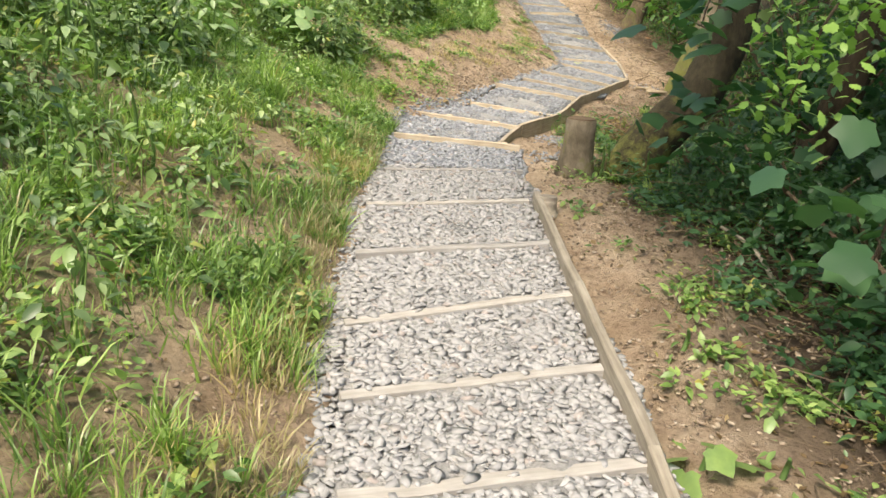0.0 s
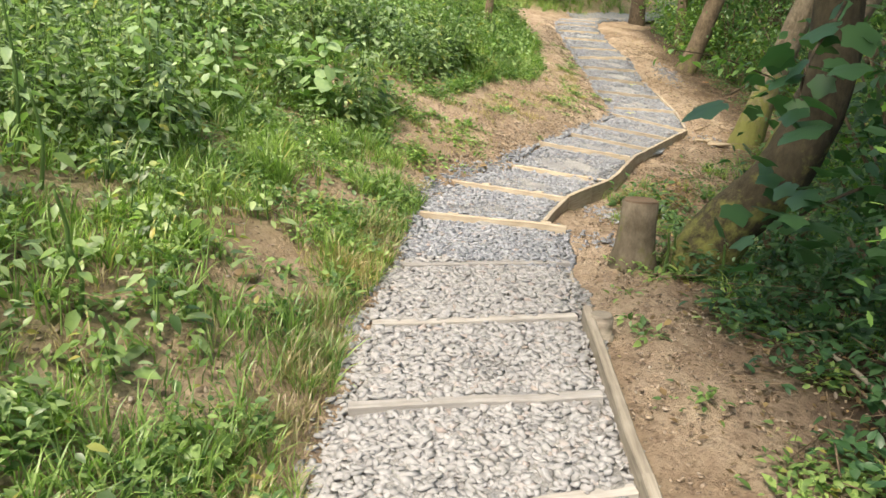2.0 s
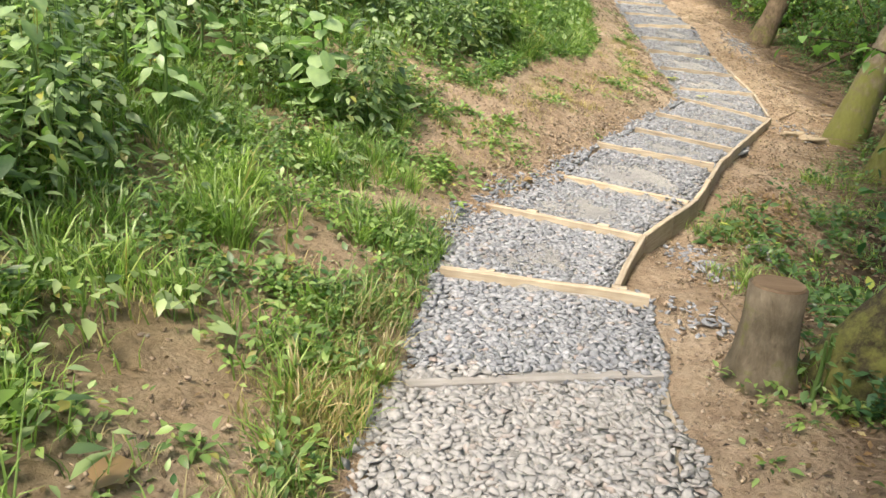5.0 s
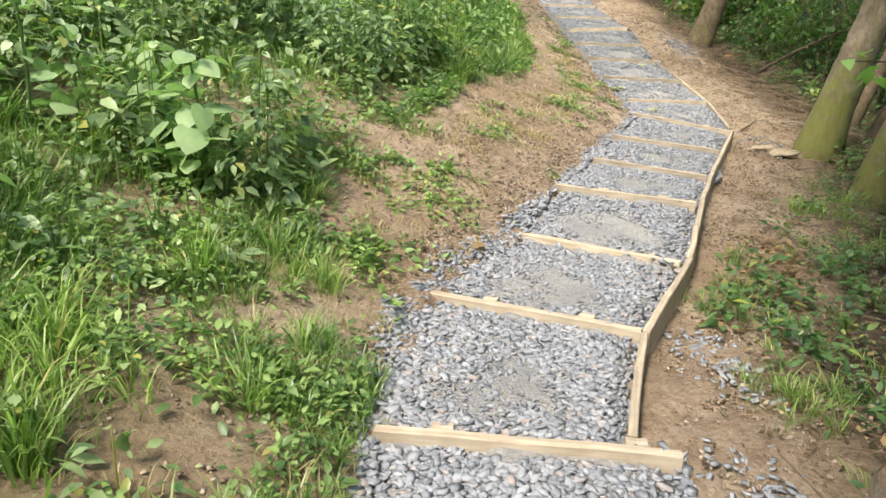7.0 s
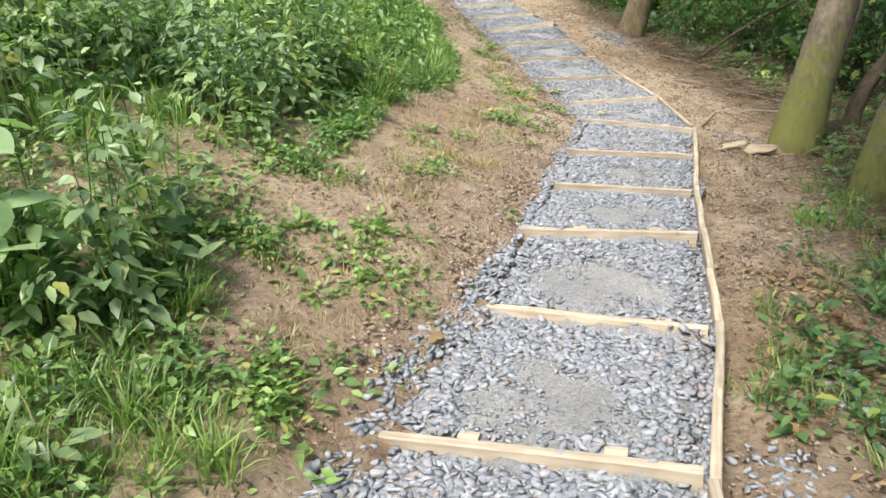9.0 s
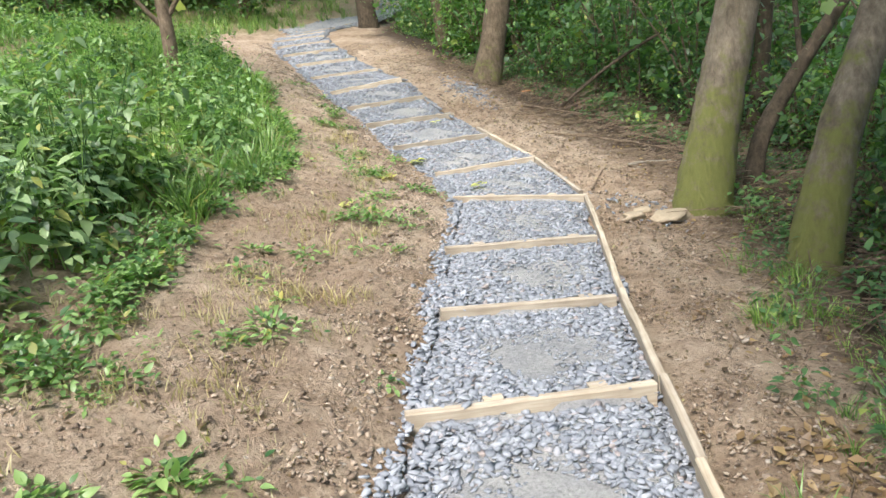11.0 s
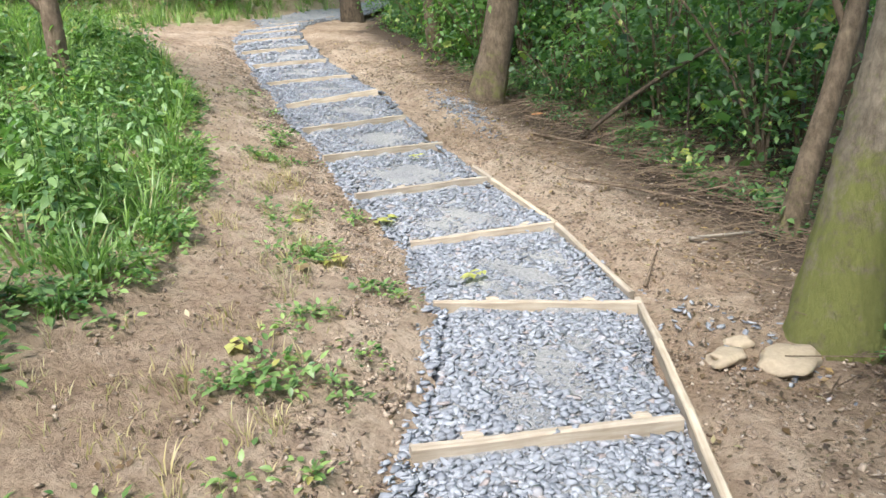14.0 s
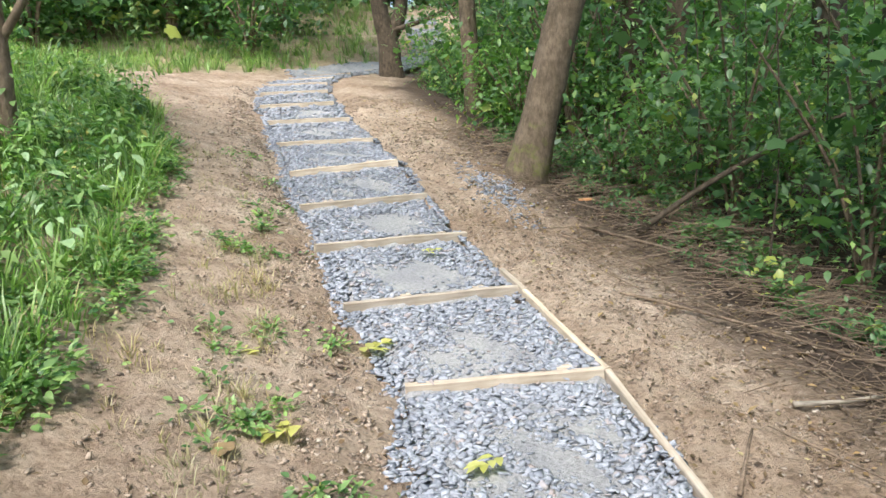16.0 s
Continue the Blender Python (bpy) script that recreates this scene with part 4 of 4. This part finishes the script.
# ---- trees ----
def trunk_tree(points, radii, bark, label, branches=(), crown=None, seed=0, leaf=CANOPY, lean_leaves=700, leaf_size=0.13):
    """A tree: trunk through world points, limbs and a crown of leaves round their ends."""
    base = Vector(points[0])
    thing = tagged(new("tree"), label, "tree", "woodland trees")
    thing.location = base
    line = bent([Vector(p) - base for p in points], 6)
    steps = len(line)
    rad = list(np.interp(np.linspace(0, len(radii) - 1, steps), range(len(radii)), radii))
    bm = bmesh.new()
    tube(bm, [line[0] - Vector((0, 0, 0.3))] + line, [rad[0] * 1.25] + rad, 18, 0.045, seed)
    part("trunk", bm, bark, thing, "", True)
    tips = [line[-1]]
    for k, (pts, r) in enumerate(branches):
        bl = bent([Vector(p) - base for p in pts], 4)
        bm = bmesh.new()
        tube(bm, bl, [r * (1 - 0.75 * i / len(bl)) for i in range(len(bl))], 8, 0.06, seed + k)
        part("branch", bm, bark, thing, "", True)
        tips.append(bl[-1])
    if crown:
        rg = np.random.default_rng(seed)
        n, c, r = lean_leaves, np.array(crown[0]) - np.array(base), np.array(crown[1])
        clump = c + rg.normal(0, 0.45, (26, 3)) * r
        k = rg.integers(0, 26, n)
        p = clump[k] + rg.normal(0, 0.2, (n, 3)) * r
        scattered("crown", SMALL, p, turns(rg.uniform(0, 6.3, n), rg.normal(-0.3, 0.5, n), rg.normal(0, 0.5, n)), rg.uniform(0.7, 1.3, n) * leaf_size, leaf, thing)
    return thing


def gz(x, y, up=0.0):
    return (x, y, float(height(x, y, False)) + up)


# Darker copy of bark: the wood's shade is put into its colour.
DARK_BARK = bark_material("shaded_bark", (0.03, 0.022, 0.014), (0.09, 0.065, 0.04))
# curved dark tree by the stump: real moss, but shade is put into the bark colour
trunk_tree([gz(1.44, 5.80), (1.62, 5.78, 0.70), (1.86, 5.76, 0.99), (2.03, 5.78, 1.38), (2.09, 5.80, 1.72), (2.07, 5.82, 2.1), (2.1, 5.9, 4.2), (2.2, 6.2, 7.5)], [0.22, 0.175, 0.165, 0.15, 0.14, 0.135, 0.13, 0.08],
           bark_material("shaded_mossy_bark", (0.024, 0.02, 0.012), (0.078, 0.064, 0.038), 0.4), "dark mossy tree curving up from the bank", [([(2.08, 5.86, 3.2), (3.2, 5.6, 4.2), (4.2, 5.4, 5.4)], 0.07)],
           ((3.9, 5.5, 6.5), (3.4, 4.2, 1.6)), 1, CANOPY, 14000, 0.26)
# This crown and the one above are unseen, enlarged to shade the right bank.
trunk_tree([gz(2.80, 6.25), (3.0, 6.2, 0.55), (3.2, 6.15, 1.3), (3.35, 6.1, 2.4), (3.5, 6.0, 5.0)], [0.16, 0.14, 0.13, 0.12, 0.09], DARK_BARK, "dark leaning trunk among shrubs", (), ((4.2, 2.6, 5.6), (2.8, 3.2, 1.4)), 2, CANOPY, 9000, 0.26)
# Oak mostly out of view, implied by its boughs; dense crown added as shade.
trunk_tree([gz(4.3, 1.6), gz(4.25, 1.6, 1.5), gz(4.1, 1.7, 3.0), gz(4.0, 1.8, 6.0)], [0.3, 0.24, 0.2, 0.12], DARK_BARK, "oak beside the old steps, mostly unseen, added to shade the bank",
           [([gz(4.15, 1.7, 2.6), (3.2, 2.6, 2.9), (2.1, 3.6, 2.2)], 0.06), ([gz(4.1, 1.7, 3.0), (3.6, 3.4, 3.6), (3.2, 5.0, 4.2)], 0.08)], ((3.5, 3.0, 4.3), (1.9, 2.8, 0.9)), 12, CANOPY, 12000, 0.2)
trunk_tree([gz(3.66, 12.05), (3.78, 12.05, 1.02), (3.89, 12.05, 1.40), (3.98, 12.05, 1.70), (4.11, 12.05, 2.15), (4.36, 12.0, 3.2), (4.7, 11.9, 6.5)], [0.23, 0.185, 0.17, 0.16, 0.158, 0.15, 0.11], MOSS_BARK, "leaning tree trunk with green moss on its base",
           [([(4.09, 12.05, 2.3), (4.6, 11.9, 3.2), (5.4, 11.7, 4.4)], 0.07)], ((5.0, 12.5, 7.5), (3.4, 3.4, 1.6)), 3, CANOPY, 2600, 0.2)
trunk_tree([gz(4.35, 12.35), (4.5, 12.4, 0.9), (4.95, 12.45, 1.4), (5.6, 12.4, 2.2), (6.2, 12.3, 3.4)], [0.085, 0.07, 0.06, 0.055, 0.04], BARK, "slender leaning stem beside the mossy tree", [([(4.95, 12.45, 1.4), (5.1, 12.7, 2.2), (5.2, 12.9, 3.4)], 0.03)], None, 4)
trunk_tree([gz(3.60, 10.85), (3.82, 10.87, 1.05), (4.10, 10.9, 1.63), (4.85, 11.0, 3.02)], [0.17, 0.13, 0.115, 0.09], MOSS_BARK, "leaning mossy trunk among ivy and saplings",
           [([(4.10, 10.9, 1.63), (4.3, 11.0, 2.5), (4.5, 11.1, 3.6)], 0.05)], None, 9)
trunk_tree([gz(4.72, 13.6), (4.88, 13.6, 0.95), (5.2, 13.6, 1.78), (5.9, 13.6, 4.0)], [0.095, 0.08, 0.07, 0.05], PALE_BARK, "slender brown trunk at the edge of brush", [([(5.2, 13.6, 1.78), (5.1, 13.9, 2.8), (5.0, 14.0, 3.8)], 0.03)], None, 5)
trunk_tree([gz(4.03, 17.5), (4.2, 17.5, 1.9), (4.43, 17.5, 2.7), (4.68, 17.5, 3.6), (5.3, 17.4, 7.0)], [0.22, 0.175, 0.165, 0.16, 0.12], PALE_BARK, "straight brown tree trunk beside the path", (),
           ((4.5, 18, 8), (3.5, 3.5, 1.7)), 6, CANOPY, 2200, 0.2)
trunk_tree([gz(4.72, 27.7), (4.7, 27.7, 3.4), (4.55, 27.7, 4.3), (4.3, 27.6, 8)], [0.28, 0.22, 0.17, 0.1], BARK, "dark forked tree beside the far path bend",
           [([(4.68, 27.7, 3.4), (5.1, 27.7, 4.4), (5.3, 27.7, 8)], 0.2), ([(4.8, 27.6, 3.6), (5.8, 27.2, 3.9), (6.8, 27, 4.5)], 0.06)], ((5, 28, 9), (4, 4, 2)), 7, CANOPY, 3000, 0.3)
for i, (x, y, r, lx) in enumerate(((4.75, 21.5, 0.11, -0.1), (6.4, 20.0, 0.15, 0.1), (7.4, 22.0, 0.24, 0.1), (6.4, 19.2, 0.13, 0.5), (7.6, 17.0, 0.16, 0.2), (6.6, 15.2, 0.09, 0.6), (8.8, 14.0, 0.2, 0.2), (6.2, 10.0, 0.16, 0.4),
                                   (5.6, 4.6, 0.17, 0.3), (8.2, 7.6, 0.2, 0.1), (9.5, 20, 0.22, -0.2), (11, 25, 0.25, 0.2), (7.5, 26, 0.2, 0.3), (10.5, 30, 0.25, 0), (13, 17, 0.25, 0.4), (12, 11, 0.22, 0.2))):
    trunk_tree([gz(x, y), gz(x + lx * 0.5, y, 2), gz(x + lx * 1.5, y + 0.1, 8)], [r * 1.3, r, r * 0.6], (BARK, PALE_BARK)[i % 3 == 0], "brown woodland tree trunk behind shrubs", (),
               ((x + lx, y, float(height(x, y)) + 8.5), (3.0, 3.0, 1.7)), 20 + i, CANOPY, 700, 0.32)
for i in range(34):  # far woodland round the clearing
    a = -2.2 + i * 0.135
    rr = 27 + (i * 7 % 5) * 2.5
    x, y = 2 + rr * math.sin(a), 10 + rr * math.cos(a)
    if abs(x - float(middle(y))) < 2.5 or (3 < x < 12 and y > 26):
        x += 6
    trunk_tree([gz(x, y), gz(x + 0.2, y, 3), gz(x + 0.1, y, 9)], [0.3, 0.22, 0.12], BARK, "distant woodland tree in shade", (), ((x, y, float(height(x, y)) + 7.5), (3.6, 3.6, 2.6)), 60 + i, CANOPY, 1300, 0.45)
# young branching tree on the left of the clearing
trunk_tree([gz(-0.02, 16.4), gz(0.02, 16.4, 0.9), gz(-0.02, 16.5, 1.6), gz(-0.2, 16.5, 4)], [0.085, 0.07, 0.055, 0.03], TWIG, "young grey branching tree in undergrowth",
           [([gz(0.02, 16.4, 0.7), gz(0.35, 16.3, 1.3), gz(0.5, 16.3, 2.2)], 0.035), ([gz(0.0, 16.4, 0.6), gz(-0.4, 16.3, 1.1), gz(-0.6, 16.2, 1.8)], 0.03), ([gz(0.0, 16.4, 1.1), gz(0.3, 16.6, 1.8), gz(0.9, 16.6, 2.3)], 0.02)],
           ((-0.4, 16.8, 5.2), (1.6, 1.6, 1.0)), 8, CANOPY, 1200, 0.13)


# ---- shrubs of the wood ----
LIGHT = leaf_material("young_leaf", (0.13, 0.23, 0.06), (0.27, 0.40, 0.12), (0.45, 0.46, 0.12))


def shrub(seed, tall, wide, leaves, size, mat, shape=SMALL, young=None):
    rg = np.random.default_rng(seed)
    thing = new("shrub")
    ends = []
    for k in range(7):
        a = 2 * math.pi * k / 7 + rg.uniform(-0.3, 0.3)
        q = rg.uniform(0.35, 0.95)
        tip = (wide * 0.5 * q * math.cos(a), wide * 0.5 * q * math.sin(a), tall * rg.uniform(0.6, 1.0))
        bm = bmesh.new()
        line = bent([(0, 0, -0.1), (tip[0] * 0.3, tip[1] * 0.3, tip[2] * 0.5), tip], 4)
        tube(bm, line, [0.022 - 0.0017 * i for i in range(len(line))], 5)
        part("stem", bm, TWIG, thing)
        ends += [line[-1], line[-3], line[-5], line[3]]
    ends = np.array([tuple(e) for e in ends])
    extra = rg.uniform(-0.5, 0.5, (26, 3)) * (wide, wide, tall * 0.8) + (0, 0, tall * 0.45)
    centres = np.concatenate([ends, extra])
    k = rg.integers(0, len(centres), leaves)
    p = centres[k] + rg.normal(0, 0.13, (leaves, 3)) * (wide, wide, tall * 0.55)
    p[:, 2] = np.maximum(p[:, 2], 0.02)
    r = turns(rg.uniform(0, 6.3, leaves), rg.normal(-0.35, 0.45, leaves), rg.normal(0, 0.45, leaves))
    w = rg.uniform(0.35, 1.35, leaves) * size
    cut, cut2 = int(leaves * 0.62), int(leaves * 0.9)
    scattered("foliage", shape, p[:cut], r[:cut], w[:cut], mat, thing)
    scattered("young_foliage", SMALL, p[cut:cut2], r[cut:cut2], w[cut:cut2] * 0.75, young or LIGHT, thing)
    scattered("lobed_leaves", MAPLE, p[cut2:], r[cut2:], w[cut2:] * 1.25, mat, thing)
    return thing


# Shade and backlight sit in the leaf colour: last two darker, CANOPY ones lighter.
kinds = [shrub(1, 1.7, 1.6, 1500, 0.095, CANOPY, OVATE), shrub(2, 2.4, 2.0, 2000, 0.095, SHRUB, OVATE), shrub(3, 1.0, 1.2, 1100, 0.08, SHRUB), shrub(4, 2.8, 2.4, 2100, 0.12, CANOPY, OVATE), shrub(5, 0.55, 0.9, 800, 0.065, SHRUB),
         shrub(6, 0.6, 1.0, 900, 0.07, SYCAMORE, OVATE, SHRUB), shrub(7, 1.9, 1.8, 2200, 0.1, SYCAMORE, OVATE, SYCAMORE)]
for k in kinds:
    tagged(k, "dense dark green leafy shrub of the wood", "shrub", "woodland shrubs")
spots = []
rs = random.Random(5)
# Near shrubs use the darker kinds, so shade comes from their leaf colour.
for y, lo in ((1.6, 2.0), (2.3, 1.9), (3.0, 1.95), (3.7, 2.1), (4.5, 2.1), (5.2, 2.2), (5.9, 2.2), (6.4, 2.0), (7.4, 3.0), (8.4, 3.2), (9.4, 3.1), (10.4, 3.0), (11.3, 2.7)):
    spots.append((float(middle(y)) + lo, y, 5 if y < 7 else (4, 2)[len(spots) % 2], rs.uniform(0.7, 1.0)))
for y in np.arange(1.5, 12.6, 0.95):
    for d in (3.4, 4.7, 6.2):
        spots.append((float(middle(y)) + d + rs.uniform(-0.4, 0.4), y + rs.uniform(-0.4, 0.4), 6 if y < 7.5 else rs.choice((0, 1, 2) if d < 4 else (0, 1, 3)), rs.uniform(0.75, 1.1)))
for y in np.arange(13.0, 27.0, 1.15):
    for d in (3.2, 4.6, 6.6, 10):
        spots.append((float(middle(y)) + d + (0.5 if y < 16 else 0) + rs.uniform(-0.3, 0.4), y + rs.uniform(-0.4, 0.4), rs.choice((0, 1, 2) if d < 5 else (1, 3, 0)), rs.uniform(0.8, 1.2)))
for y in np.arange(17.5, 27, 0.9):
    spots.append((float(middle(y)) + 2.5 + rs.uniform(0, 0.4), y, rs.choice((2, 4, 0)), rs.uniform(0.6, 0.9)))
for i in range(46):  # hedge of the far wood and the hillside
    a = -1.75 + i * 0.075
    rr = 23 + rs.uniform(-2, 6)
    x, y = 2 + rr * math.sin(a), 9 + rr * math.cos(a)
    if -3.5 < x < 13 and y > 20:
        continue
    spots.append((x, y, rs.choice((1, 3)), rs.uniform(1.2, 2.0)))
for x, y in ((-3, 35), (-1, 36.5), (1, 38), (3, 39), (5, 40), (13, 40), (-5, 34), (-7, 33), (15, 37), (-2, 40), (2, 42), (7, 44), (11, 45)):
    spots.append((x, y, rs.choice((1, 3)), rs.uniform(1.6, 2.3)))
for i in range(46):
    spots.append((-20 + i * 0.95, 36 + 4 * math.sin(i * 1.7) + (7 if 24 < i < 36 else 0), rs.choice((1, 3)), rs.uniform(2.2, 3.2)))
    spots.append((-20 + i * 0.95, 33.5 + 3 * math.sin(i * 1.3) + (9 if 24 < i < 37 else 0), 2, rs.uniform(1.6, 2.6)))
for i in range(30):
    spots.append((-9 - (i * 5 % 7), 2 + i * 1.1, rs.choice((1, 3)), rs.uniform(1.4, 2.2)))
spots = [p for p in spots if not (27 < p[1] < 38 and -1.5 < p[0] - float(middle(p[1])) < 1.8 * p[3])]
for i, (x, y, k, s) in enumerate(spots):
    m = pose(x, y, float(height(x, y, False)) - 0.03, 0, 0, rs.uniform(0, 360)) @ Matrix.Scale(s, 4)
    c = copy_thing(kinds[k], m)
    c.matrix_basis = m
for i, k in enumerate(kinds):
    k.matrix_basis = pose(9.0 + i, 1.0 + i * 0.6, float(height(9.0 + i, 1.0 + i * 0.6)))


# ---- overhanging boughs ----
def bough(points, r, leaves, size, spread, mat, shape, seed, label):
    rg = np.random.default_rng(seed)
    thing = tagged(new("leafy_bough"), label, "branch", "overhanging boughs")
    line = bent(points, 6)
    thing.location = line[0]
    rel = [p - line[0] for p in line]
    bm = bmesh.new()
    tube(bm, rel, [r * (1 - 0.7 * i / len(rel)) for i in range(len(rel))], 7)
    part("branch", bm, BARK, thing, "", True)
    pts = np.array([tuple(p) for p in rel])[len(rel) // 4:]
    p = pts[rg.integers(0, len(pts), leaves)] + rg.normal(0, 1, (leaves, 3)) * spread
    holder = scattered("leaves", shape, p, turns(rg.uniform(0, 6.3, leaves), rg.normal(-0.45, 0.35, leaves), rg.normal(0, 0.3, leaves)), rg.uniform(0.65, 1.25, leaves) * size, mat, thing)
    return thing


bough([(2.15, 5.7, 2.4), (1.8, 5.1, 1.95), (1.55, 4.75, 1.7), (1.45, 4.55, 1.52)], 0.012, 30, 0.16, (0.14, 0.14, 0.12), SYCAMORE, MAPLE, 1, "hanging sycamore bough with broad lobed leaves")
bough([(2.1, 3.6, 2.2), (1.7, 3.15, 1.85), (1.5, 3.15, 1.6), (1.4, 3.15, 1.25)], 0.012, 380, 0.062, (0.11, 0.12, 0.14), OAK, OAKLEAF, 2, "hanging oak bough with light green leaves")
bough([(2.3, 3.0, 1.5), (1.85, 2.75, 1.2), (1.6, 2.6, 1.0), (1.5, 2.5, 0.8)], 0.012, 40, 0.13, (0.14, 0.14, 0.16), SYCAMORE, MAPLE, 3, "low sycamore bough with broad dark leaves")
bough([(2.5, 5.2, 0.9), (2.0, 4.8, 1.12), (1.65, 4.6, 1.05), (1.42, 4.48, 0.95)], 0.012, 46, 0.12, (0.15, 0.15, 0.12), SYCAMORE, MAPLE, 4, "sycamore bough of dark leaves before the trunk")
bough([(2.6, 4.6, 0.1), (2.4, 4.2, 0.45), (2.2, 3.9, 0.7)], 0.015, 80, 0.12, (0.25, 0.3, 0.2), SYCAMORE, MAPLE, 14, "sycamore sapling bough above ivy")
bough([(2.4, 3.2, -0.1), (2.2, 2.8, 0.35), (2.0, 2.4, 0.55)], 0.015, 80, 0.11, (0.25, 0.3, 0.2), SYCAMORE, OVATE, 15, "low leafy bush branch above bare soil")
bough([(2.6, 7.9, 1.5), (1.95, 7.6, 1.68), (1.5, 7.3, 1.72)], 0.008, 26, 0.10, (0.08, 0.08, 0.05), OAK, OVATE, 5, "bright green sprig in front of mossy tree")
bough([(4.5, 16.2, 1.0), (5.2, 16.0, 1.45), (6.2, 15.6, 1.95), (7, 15.4, 2.4)], 0.028, 40, 0.1, (0.3, 0.3, 0.3), SHRUB, OVATE, 6, "thin dark leaning branch with few leaves")
for i in range(5):
    x, y = 5.2 + (i % 3) * 0.7, 15.5 + i * 0.35
    bough([gz(x, y, 0.1), gz(x + 0.1, y + 0.05, 1.2), gz(x - 0.1 + 0.1 * i % 0.3, y, 3.6)], 0.009, 10, 0.09, (0.1, 0.1, 0.2), CANOPY, OVATE, 30 + i, "thin upright sapling stem at the wood edge")
